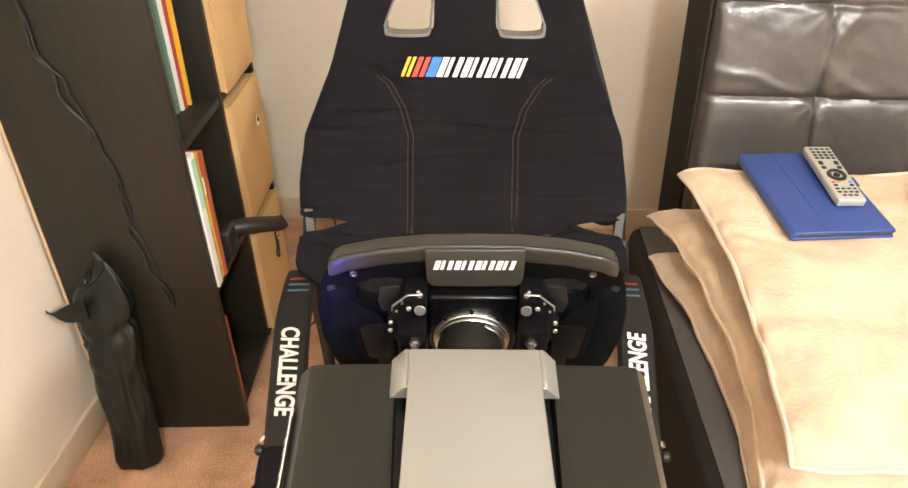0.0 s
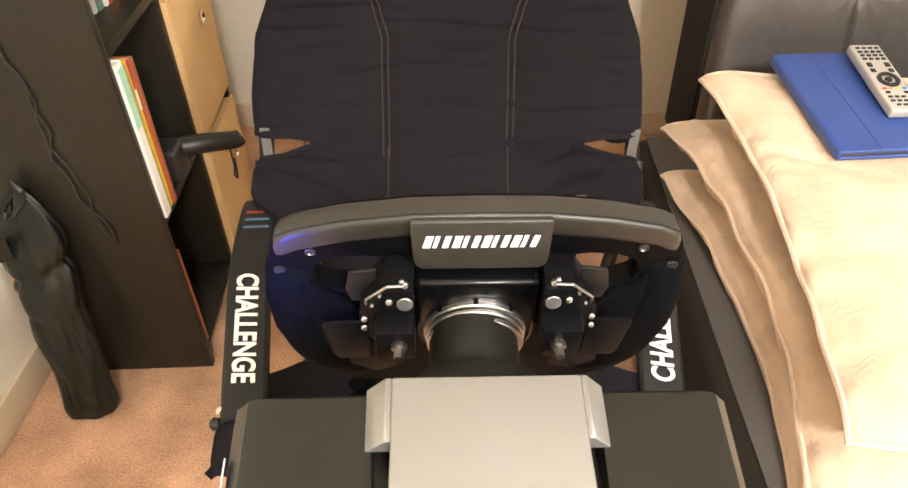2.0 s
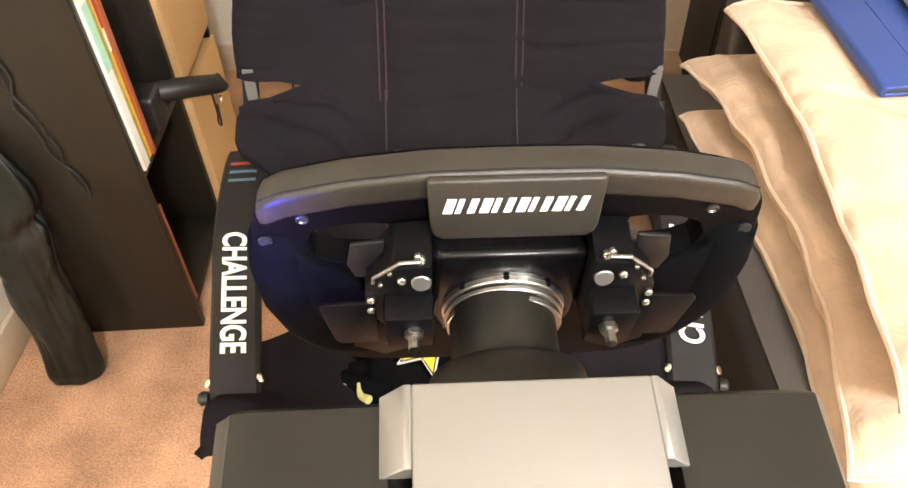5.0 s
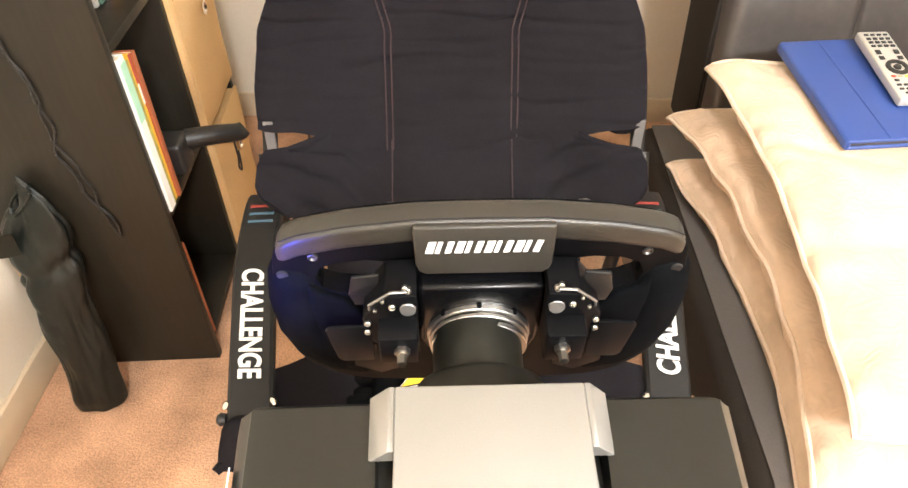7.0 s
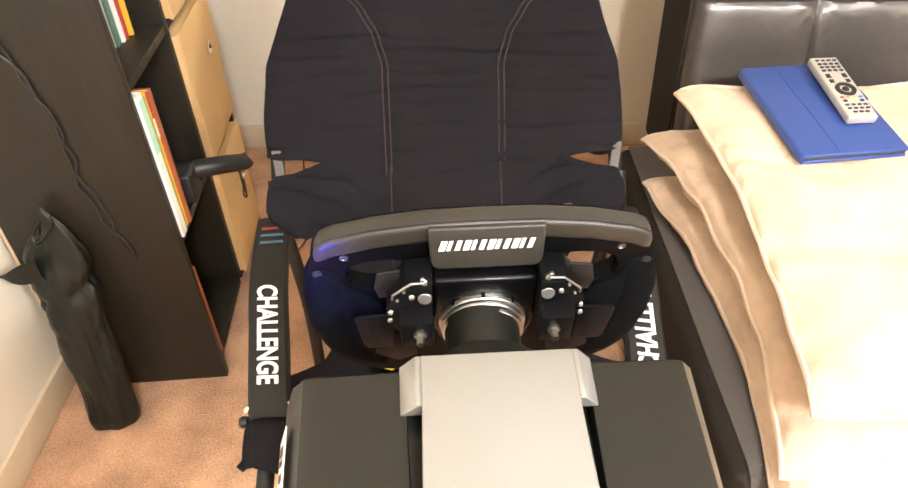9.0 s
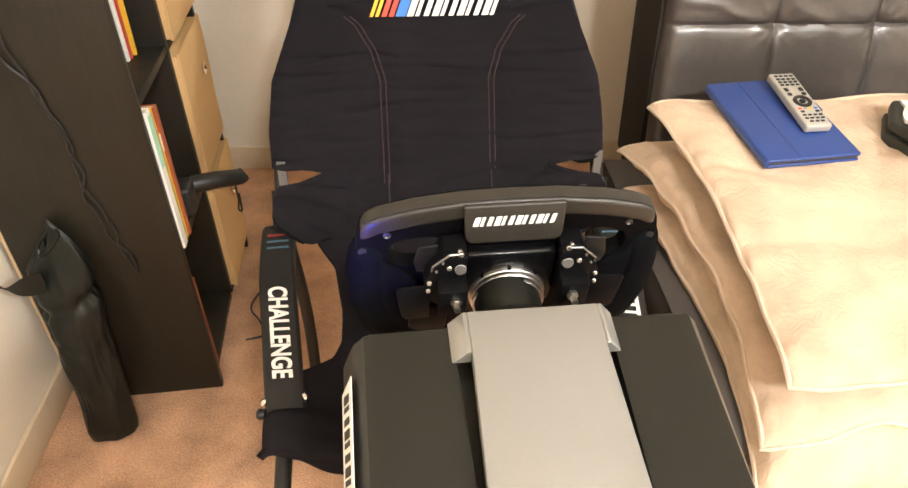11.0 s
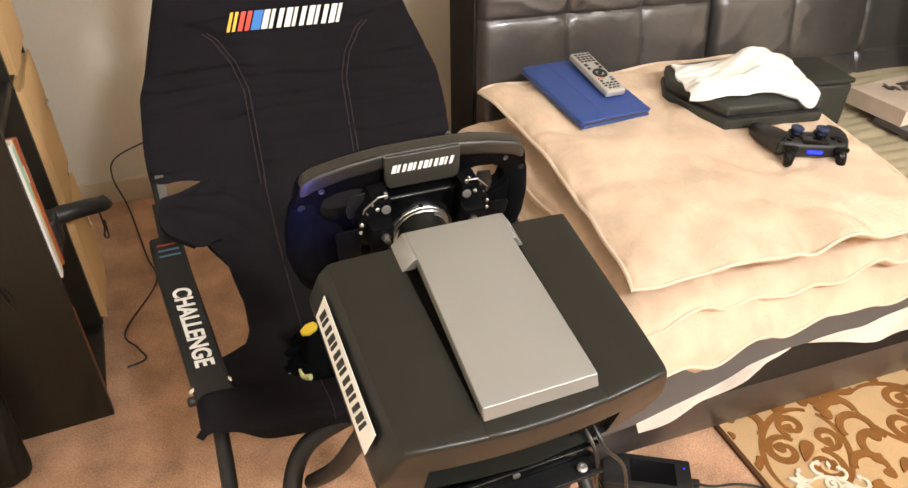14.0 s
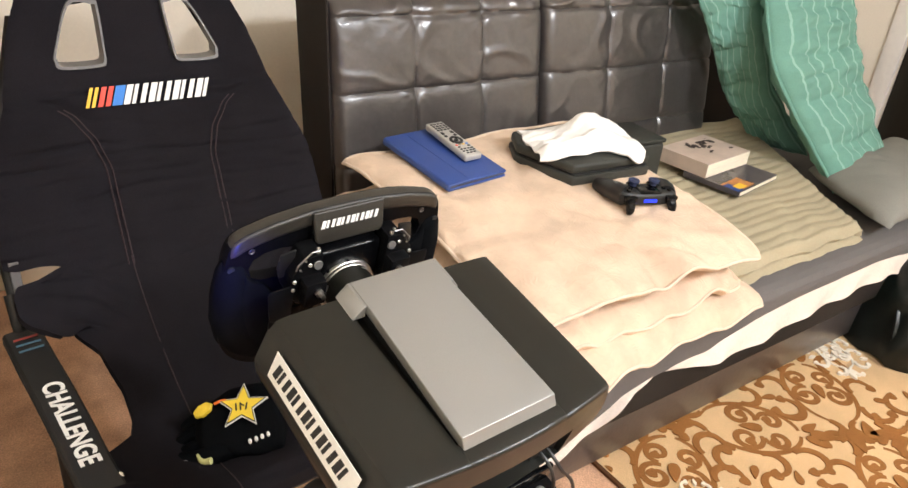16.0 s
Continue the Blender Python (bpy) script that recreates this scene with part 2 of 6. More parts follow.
PALE_GREEN = mat("pale_green_stripe", (0.24, 0.40, 0.33), 0.85, vary=0.1, grain=240, bump=0.3, spec=0.2)
RUG_SAND = mat("sand_rug_pile", (0.70, 0.47, 0.25), 0.95, vary=0.16, grain=320, bump=0.9, depth=0.004, blotch=7, spec=0.1, sheen=0.2)
RUG_BROWN = mat("brown_rug_pile", (0.27, 0.115, 0.032), 0.95, vary=0.2, grain=320, bump=0.9, depth=0.004, blotch=9, spec=0.1, sheen=0.15)
RUG_CREAM = mat("cream_rug_pile", (0.83, 0.74, 0.60), 0.95, vary=0.1, grain=320, bump=0.9, depth=0.004, blotch=9, spec=0.1, sheen=0.2)
RUG_EDGE = mat("dark_rug_binding", (0.10, 0.045, 0.02), 0.9, vary=0.2, grain=320, bump=0.5, spec=0.1)
LED = glow("blue_light_bar", (0.012, 0.035, 1.0), 1.3)
BULB = glow("lamp_diffuser", (1.0, 0.82, 0.60), 6.0)
STICKER = mat("white_sticker", (0.84, 0.83, 0.78), 0.4, vary=0.04, grain=200, bump=0.02)
RAW_WOOD = mat("pale_raw_board", (0.52, 0.37, 0.22), 0.7, vary=0.15, grain=30, bump=0.1, stretch=(8, 8, 1))

# ---- building helpers ----


def thing(name, label, category, m=None, group="", kind=""):
    ob = new(name)
    ob.empty_display_size = 0.05
    if m is not None:
        ob.matrix_basis = m
    return tagged(ob, label, category, group, kind)


def mesh_of(name, bm, material, smooth=35):
    me = bpy.data.meshes.new(name)
    bmesh.ops.recalc_face_normals(bm, faces=bm.faces)
    bm.to_mesh(me)
    bm.free()
    mats = material if isinstance(material, (list, tuple)) else [material]
    for x in mats:
        me.materials.append(x)
    if smooth:
        me.polygons.foreach_set("use_smooth", [True] * len(me.polygons))
        me.set_sharp_from_angle(angle=radians(smooth))
    return me


def part(name, bm, material, parent, label="", smooth=35):
    ob = new(name, mesh_of(name, bm, material, smooth))
    ob.parent = parent
    return tagged(ob, label)


def solid(name, bm, material, label, category, m=None, kind="", group="", smooth=35):
    """A thing that is one mesh."""
    ob = new(name, mesh_of(name, bm, material, smooth))
    if m is not None:
        ob.matrix_basis = m
    return tagged(ob, label, category, group, kind)


def box(x0, x1, y0, y1, z0, z1, bevel=0.003, seg=2, m=None, bm=None):
    bm = bm or bmesh.new()
    r = bmesh.ops.create_cube(bm, size=1, matrix=Matrix.Translation(((x0 + x1) / 2, (y0 + y1) / 2, (z0 + z1) / 2)) @ Matrix.Diagonal((x1 - x0, y1 - y0, z1 - z0, 1)))
    vs = r["verts"]
    if bevel:
        es = list({e for v in vs for e in v.link_edges})
        out = bmesh.ops.bevel(bm, geom=es, offset=bevel, segments=seg, profile=0.5, affect="EDGES")
        vs = list({v for f in out["faces"] for v in f.verts})
    if m is not None:
        bmesh.ops.transform(bm, matrix=m, verts=bm.verts)
    return bm


def prism(outline, y0, y1, bevel=0.003, seg=2, axis="y", holes=()):
    """An outline of (a, b) pushed along an axis: y: a is x and b is z; z: a, b are x, y; x: a, b are y, z."""
    bm = bmesh.new()

    def at(a, b, c):
        return {"y": (a, c, b), "z": (a, b, c), "x": (c, a, b)}[axis]

    loops = []
    for ring in (outline, *holes):
        vs = [bm.verts.new(at(a, b, y0)) for a, b in ring]
        loops += [bm.edges.new((vs[i], vs[(i + 1) % len(vs)])) for i in range(len(vs))]
    if holes:
        bmesh.ops.triangle_fill(bm, edges=loops, use_beauty=True)
    else:
        bm.faces.new(bm.verts)
    faces = list(bm.faces)
    r = bmesh.ops.extrude_face_region(bm, geom=faces)
    top = [v for v in r["geom"] if isinstance(v, bmesh.types.BMVert)]
    d = Vector(at(0, 0, y1)) - Vector(at(0, 0, y0))
    bmesh.ops.translate(bm, verts=top, vec=d)
    bmesh.ops.recalc_face_normals(bm, faces=bm.faces)
    if bevel:
        es = [e for e in bm.edges if len(e.link_faces) == 2 and e.calc_face_angle(0) > 0.5]
        bmesh.ops.bevel(bm, geom=es, offset=bevel, segments=seg, profile=0.5, affect="EDGES", clamp_overlap=True)
    return bm


def smooth_path(points, steps=8):
    """A smooth line through a few points (Catmull-Rom)."""
    p = [Vector(q) for q in points]
    p = [2 * p[0] - p[1], *p, 2 * p[-1] - p[-2]]
    out = []
    for i in range(1, len(p) - 2):
        for k in range(steps):
            t = k / steps
            a, b, c, d = p[i - 1], p[i], p[i + 1], p[i + 2]
            out.append(0.5 * (2 * b + (c - a) * t + (2 * a - 5 * b + 4 * c - d) * t * t + (3 * b - a - 3 * c + d) * t ** 3))
    out.append(p[-2])
    return out


def tube(points, r, sides=8, steps=8, smooth=True, bm=None, closed=False):
    bm = bm or bmesh.new()
    path = smooth_path(points, steps) if smooth else [Vector(q) for q in points]
    rings = []
    up = Vector((0.13, 0.21, 1)).normalized()
    for i, q in enumerate(path):
        if closed:
            d = (path[(i + 1) % len(path)] - path[i - 1]).normalized()
        else:
            d = (path[min(i + 1, len(path) - 1)] - path[max(i - 1, 0)]).normalized()
        a = up.cross(d)
        if a.length < 0.05:
            a = Vector((1, 0, 0)).cross(d)
        a.normalize()
        b = d.cross(a)
        rr = r(i / (len(path) - 1)) if callable(r) else r
        rings.append([bm.verts.new(q + a * math.cos(2 * math.pi * k / sides) * rr + b * math.sin(2 * math.pi * k / sides) * rr) for k in range(sides)])
    pairs = list(zip(rings, rings[1:])) + ([(rings[-1], rings[0])] if closed else [])
    for s, e in pairs:
        for k in range(sides):
            bm.faces.new((s[k], s[(k + 1) % sides], e[(k + 1) % sides], e[k]))
    if not closed:
        bm.faces.new(rings[0][::-1])
        bm.faces.new(rings[-1])
    return bm


def strip(points, half, thick):
    """A padded band along a line: a flat rounded section, level across."""
    bm = bmesh.new()
    path = smooth_path(points, 6)
    section = [(-1, -0.4), (-0.96, 0.55), (-0.82, 0.92), (-0.4, 1), (0.4, 1), (0.82, 0.92), (0.96, 0.55), (1, -0.4), (0.85, -0.95), (-0.85, -0.95)]
    rings = []
    for i, q in enumerate(path):
        d = (path[min(i + 1, len(path) - 1)] - path[max(i - 1, 0)]).normalized()
        side = d.cross(Vector((0, 0, 1))).normalized()
        up = side.cross(d)
        rings.append([bm.verts.new(q + side * a * half + up * b * thick) for a, b in section])
    n = len(section)
    for s, e in zip(rings, rings[1:]):
        for k in range(n):
            bm.faces.new((s[k], s[(k + 1) % n], e[(k + 1) % n], e[k]))
    bm.faces.new(rings[0])
    bm.faces.new(rings[-1][::-1])
    return bm


def lathe(profile, m, sides=32, bm=None):
    """Rings of (radius, height) turned round z, laid by m."""
    bm = bm or bmesh.new()
    rings = [[bm.verts.new(m @ Vector((r * math.cos(2 * math.pi * k / sides), r * math.sin(2 * math.pi * k / sides), z))) for k in range(sides)] for r, z in profile]
    for s, e in zip(rings, rings[1:]):
        for k in range(sides):
            bm.faces.new((s[k], s[(k + 1) % sides], e[(k + 1) % sides], e[k]))
    if profile[0][0] > 1e-5:
        bm.faces.new(rings[0][::-1])
    if profile[-1][0] > 1e-5:
        bm.faces.new(rings[-1])
    return bm


def sheet(nu, nv, f, bm=None, skip=None):
    """A grid of f(u, v), u and v from 0 to 1."""
    bm = bm or bmesh.new()
    vs = [[bm.verts.new(f(i / nu, j / nv)) for i in range(nu + 1)] for j in range(nv + 1)]
    for j in range(nv):
        for i in range(nu):
            if skip and skip(i, j):
                continue
            bm.faces.new((vs[j][i], vs[j][i + 1], vs[j + 1][i + 1], vs[j + 1][i]))
    for v in [v for v in bm.verts if not v.link_faces]:
        bm.verts.remove(v)
    return bm


def thicken(bm, t, front=(0, 0, 1)):
    """Gives an open sheet its thickness, away from the side that faces front."""
    bm.normal_update()
    if sum(f.normal.dot(Vector(front)) * f.calc_area() for f in bm.faces) < 0:
        bmesh.ops.reverse_faces(bm, faces=bm.faces)
    bm.normal_update()
    back = {v: bm.verts.new(v.co - v.normal * t) for v in list(bm.verts)}
    faces = list(bm.faces)
    rim = [e for e in bm.edges if len(e.link_faces) == 1]
    for f in faces:
        bm.faces.new([back[v] for v in reversed(f.verts)])
    for e in rim:
        l = e.link_loops[0]
        a, b = l.vert, l.link_loop_next.vert
        bm.faces.new((b, a, back[a], back[b]))
    return bm


def lerp(table, x):
    """A value from rows of (x, value), on straight lines."""
    if x <= table[0][0]:
        return table[0][1]
    for (a, p), (b, q) in zip(table, table[1:]):
        if x <= b:
            return p + (q - p) * (x - a) / (b - a)
    return table[-1][1]


def nz(x, y, z=0.0, s=1.0):
    return noise.noise((x * s, y * s, z * s + 3.7))


def lettering(name, words, material, parent, m, height, length, shear=0.0, thick=0.0012):
    """Raised letters of the built-in font, centred on m, in its x-y plane."""
    c = bpy.data.curves.new(name, "FONT")
    c.body, c.size, c.extrude, c.shear, c.offset = words, 1.0, 0.02, shear, 0.028
    c.align_x, c.align_y = "CENTER", "CENTER"
    tmp = new(name + "_shape", c)
    bpy.context.view_layer.update()
    me = bpy.data.meshes.new_from_object(tmp.evaluated_get(bpy.context.evaluated_depsgraph_get()))
    bpy.data.objects.remove(tmp)
    xs = [v.co.x for v in me.vertices]
    ys = [v.co.y for v in me.vertices]
    cx, cy = (min(xs) + max(xs)) / 2, (min(ys) + max(ys)) / 2
    sx, sy = length / (max(xs) - min(xs)), height / (max(ys) - min(ys))
    for v in me.vertices:
        v.co = m @ Vector(((v.co.x - cx) * sx, (v.co.y - cy) * sy, (v.co.z + 0.02) / 0.04 * thick))
    me.materials.clear()
    me.materials.append(material)
    ob = new(name, me)
    ob.parent = parent
    return ob


def mark_bar(bm, m, x0, x1, h, shear, thick=0.001):
    """A slanted bar of a mark."""
    ring = [(x0, -h / 2), (x1, -h / 2), (x1, h / 2), (x0, h / 2)]
    lo = [bm.verts.new(m @ Vector((x + shear * y, y, 0))) for x, y in ring]
    hi = [bm.verts.new(m @ Vector((x + shear * y, y, thick))) for x, y in ring]
    bm.faces.new(hi)
    for i in range(4):
        j = (i + 1) % 4
        bm.faces.new((lo[i], lo[j], hi[j], hi[i]))


def mark(name, count, material, parent, m, length, h, shear=0.25, thick=0.001):
    """A trade mark as a row of plain slanted bars, broad and narrow by turns."""
    step = length / count
    for i in range(count):
        bm = bmesh.new()
        x0 = -length / 2 + i * step
        mark_bar(bm, m, x0, x0 + step * (0.78, 0.46, 0.62)[i % 3], h, shear, thick)
        part(name, bm, material, parent, smooth=0)


# ---- room ----
XL, XR, YB, YF, ZC = -0.85, 3.55, 2.28, -4.6, 2.42


def wall(name, x0, x1, y0, y1, z1=ZC):
    return solid(name, box(x0, x1, y0, y1, -0.02, z1, 0), WALL, "smooth cream painted room wall", "wall", kind="structure", smooth=0)


solid("floor", sheet(120, 120, lambda u, v: (XL - 0.1 + u * (XR - XL + 1.0), YF - 0.1 + v * (YB - YF + 0.2), 0.0018 * nz(u * 60, v * 60))), CARPET, "brown-beige cut pile carpet floor with worn patches", "carpet", kind="structure")
wall("wall_west", XL - 0.1, XL, YF, YB)
wall("wall_north", XL - 0.1, XR + 0.1, YB, YB + 0.1)
# Unseen wall, set far back to cut the light it bounces.
wall("wall_south_unseen", XL - 0.1, XR + 0.1, YF - 0.1, YF)
solid("ceiling", box(XL - 0.1, XR + 0.1, YF - 0.1, YB + 0.1, ZC, ZC + 0.1, 0), CEIL, "plain white painted ceiling", "ceiling", kind="structure", smooth=0)
DOOR0, DOOR1 = 0.72, 1.52
wall("wall_east", XR, XR + 0.1, YF, DOOR0)
wall("wall_east", XR, XR + 0.1, DOOR1, YB)
solid("wall_east", box(XR, XR + 0.1, DOOR0, DOOR1, 2.05, ZC, 0), WALL, "cream painted wall over the doorway", "wall", kind="structure", smooth=0)
solid("wall_hall", box(XR + 0.7, XR + 0.8, DOOR0 - 0.6, DOOR1 + 0.6, -0.02, ZC, 0), WALL, "wall of the dark hall behind the doorway", "wall", kind="structure", smooth=0)


# The opening is an unlit doorway; this dark leaf stands in for it.
door = thing("dark_doorway_leaf", "dark leaf standing in for the unlit doorway", "door", pose(XR + 0.03, DOOR0, 0.004), kind="structure")
part("leaf", box(0, 0.04, 0.004, DOOR1 - DOOR0 - 0.004, 0.0, 2.04, 0.002), CASE, door)
part("door_handle", lathe([(0.025, 0.0), (0.012, 0.012), (0.012, 0.035), (0.026, 0.05), (0.024, 0.065), (0.0, 0.07)], pose(0.0, 0.06, 0.98, 0, -90, 0), 18), CHROME, door)
for y0, y1, z0, z1 in ((DOOR1 - 0.005, DOOR1 + 0.085, 0.0, 2.13), (DOOR0 - 0.085, DOOR0 + 0.005, 0.0, 2.13), (DOOR0 + 0.005, DOOR1 - 0.005, 2.045, 2.13)):
    solid("trim", box(XR - 0.018, XR + 0.004, y0, y1, z0, z1, 0.004), WHITE_TRIM, "white painted door casing beside the dark doorway", "door casing", kind="structure")


def base_strip(x0, x1, y0, y1):
    solid("baseboard", box(x0, x1, y0, y1, 0.0, 0.085, 0.004), TRIM, "cream painted baseboard along the wall", "baseboard", kind="structure")


base_strip(XL, XL + 0.013, YF, YB)
base_strip(XL + 0.013, XR, YB - 0.013, YB)
lamp = thing("ceiling_lamp", "round white ceiling lamp with a warm glowing diffuser", "lamp", pose(*LAMPS[0][0], ZC), group="ceiling lamps")
part("base_plate", lathe([(0.17, 0.0), (0.17, -0.03), (0.16, -0.035)], Matrix()), WHITE_TRIM, lamp)
part("diffuser", lathe([(0.155, -0.037), (0.15, -0.05), (0.11, -0.062), (0.05, -0.068), (0.0, -0.07)], Matrix()), BULB, lamp, "warm glowing diffuser")
copy_thing(lamp, pose(*LAMPS[1][0], ZC))

# ---- bookcase ----
CASE_M = pose(-0.484, 1.245, 0.0, 0, -2.0, 3.0)
CW, CD, CH, CT = 0.575, 0.325, 1.42, 0.018
PITCH = 0.338
case = thing("bookcase", "black-brown wooden cube bookcase with two columns", "bookcase", CASE_M)
part("side_panel", box(-CD, 0, 0, CT, 0.006, CH, 0.0015), CASE, case)
part("side_panel", box(-CD, 0, CW - CT, CW, 0.006, CH, 0.0015), CASE, case)
part("divider", box(-CD + 0.01, -0.003, CW / 2 - CT / 2, CW / 2 + CT / 2, 0.07, CH - CT, 0.001), CASE, case)
part("back_panel", box(-CD, -CD + 0.006, CT, CW - CT, 0.05, CH, 0), CASE, case)
part("back_edge", box(-CD - 0.007, -CD - 0.0005, 0.0, 0.016, 0.006, CH, 0.001, 1), RAW_WOOD, case, "pale raw board edge")
part("plinth", box(-0.05, -0.035, CT, CW - CT, 0.006, 0.052, 0.001), CASE, case)
SHELVES = [0.052 + PITCH * i for i in range(5)]
for z in SHELVES:
    for y0, y1 in ((CT, CW / 2 - CT / 2), (CW / 2 + CT / 2, CW - CT)):
        part("shelf", box(-CD + 0.008, -0.004, y0, y1, z, z + CT, 0.001), CASE, case)


def fabric_bin(z):
    ob = thing("storage_bin", "tan fabric storage bin with a metal ring hole", "storage bin", CASE_M @ pose(0.0, CW / 2 + 0.012, z), group="fabric bins in the bookcase")
    w, h, d = CW / 2 - 0.034, PITCH - CT - 0.012, 0.29
    bm = sheet(14, 14, lambda u, v: (0.012 + 0.012 * (1 - (2 * u - 1) ** 2) * (1 - (2 * v - 1) ** 4) + 0.003 * nz(u * 3 + z, v * 3), u * w, v * h))
    part("front", thicken(bm, 0.006, (1, 0, 0)), BIN, ob)
    part("body", box(-d, 0.008, 0.001, w - 0.001, 0.001, h - 0.006, 0.004), BIN, ob)
    eye = part("ring", lathe([(0.013, 0.0), (0.0145, 0.004), (0.011, 0.005), (0.009, 0.002)], pose(0.026, w / 2, h * 0.72, 0, 90, 0), 20), CHROME, ob, "metal eyelet")
    # Dark disc painted in place of a shaded opening.
    part("eyelet_shade_disc", lathe([(0.0, 0.0015), (0.0085, 0.0015), (0.0085, 0.0)], pose(0.026, w / 2, h * 0.72, 0, 90, 0), 16), RECESS_SHADE, eye)
    return ob


for k in range(4):
    fabric_bin(SHELVES[k] + CT + 0.001)


def book(y, w, h, d, z, cover, label, lean=0.0, front=-0.006):
    ob = thing("book", label, "book", CASE_M @ pose(front, y, z + 0.001, lean, 0, 0), group="books in the bookcase")
    part("cover", prism([(0, 0), (0.0, w), (-d, w), (-d, w - 0.002), (-0.003, w - 0.002), (-0.003, 0.002), (-d, 0.002), (-d, 0)], 0, h, 0.0006, 1, "z"), cover, ob)
    part("page_block", box(-d + 0.004, -0.0032, 0.0022, w - 0.0022, 0.003, h - 0.003, 0), PAPER, ob, "cream paper pages", smooth=0)
    return ob


s1 = SHELVES[1] + CT
white = book(0.019, 0.025, 0.310, 0.22, s1, WHITE_BOARD, "tall white book with a mint green spine top", front=0.004)
part("spine_top", box(0.0002, 0.0012, 0.001, 0.024, 0.190, 0.300, 0, 1), MINT, white, "mint green spine print", smooth=0)
book(0.045, 0.012, 0.292, 0.20, s1, WORN_YELLOW, "worn yellow-green thin book", -0.8, 0.002)
worn = book(0.058, 0.007, 0.298, 0.20, s1, YELLOW_BOOK, "thin yellow book with a red top and worn spine", -1.0, 0.002)
part("spine_top", box(0.0002, 0.0010, 0.0005, 0.0065, 0.245, 0.297, 0, 1), RED_BOOK, worn, smooth=0)
part("spine_label", box(0.0002, 0.0010, 0.0005, 0.0065, 0.205, 0.243, 0, 1), WHITE_BOARD, worn, smooth=0)
book(0.067, 0.013, 0.296, 0.20, s1, BROWN_BOOK, "orange-brown hardback book with rounded spine", -1.4, 0.006)
s2 = SHELVES[2] + CT
UP = -0.062
book(0.164, 0.012, 0.215, 0.18, s2, GREY_BOOK, "grey paperback book with worn spine", -0.5, UP - 0.004)
book(0.178, 0.018, 0.238, 0.18, s2, GREEN_BOOK, "dark green hardback book", -1.0, UP)
book(0.198, 0.010, 0.232, 0.18, s2, WHITE_BOARD, "thin white paperback book", -1.5, UP + 0.005)
book(0.210, 0.009, 0.236, 0.18, s2, RED_BOOK, "thin red paperback book", -2.0, UP + 0.008)
book(0.230, 0.008, 0.225, 0.18, s2, YELLOW_BOOK, "thin yellow paperback book", -3.0, UP + 0.012)
s0 = SHELVES[0] + CT
book(0.020, 0.008, 0.255, 0.19, s0, BROWN_BOOK, "thin reddish brown book", 0, 0.0)

dev = thing("wheel_clamp", "black plastic clamp arm lying on the bookcase shelf", "clamp", CASE_M @ pose(0.0, 0.16, s1 + 0.001))
part("body", box(-0.11, 0.008, -0.030, 0.035, 0.0, 0.072, 0.010, 3), PLASTIC, dev)
part("arm", tube([(0.0, 0.03, 0.05), (0.05, 0.05, 0.045), (0.085, 0.068, 0.037), (0.100, 0.078, 0.033)], lambda t: 0.021 - 0.003 * t, 12), PLASTIC, dev)
part("arm_pad", lathe([(0.0, -0.012), (0.016, -0.011), (0.019, 0.0), (0.016, 0.011), (0.0, 0.012)], pose(0.098, 0.077, 0.034, 0, 70, 35), 16), RUBBER, dev)
part("cord", tube([(0.085, 0.06, 0.02), (0.085, 0.06, -0.02), (0.078, 0.07, -0.05), (0.088, 0.055, -0.045), (0.09, 0.058, 0.0)], 0.0022, 6), CABLE, dev)

wire = [(-0.219, -0.004, 1.005), (-0.191, -0.004, 0.89), (-0.155, -0.004, 0.781), (-0.135, -0.004, 0.692), (-0.138, -0.004, 0.59), (-0.118, -0.004, 0.48), (-0.095, -0.004, 0.375)]
run = smooth_path([(-0.262, -0.004, 1.42), *wire], 4)
# The second strand is a tube drawn for the cable's shadow on the panel.
for side, r, label in ((1, 0.0022, "thin black strand standing in for the cable shadow on the bookcase"), (-1, 0.0028, "thin black cable hanging down the bookcase side")):
    pts = [p + Vector((side * 0.005 * math.sin(0.9 * i) + 0.014 * nz(i * 0.55, side) + side * 0.002, -0.001 * (side > 0), 0)) for i, p in enumerate(run)]
    solid("cable", tube(pts, r, 6, 4), CABLE, label, "cable", CASE_M)

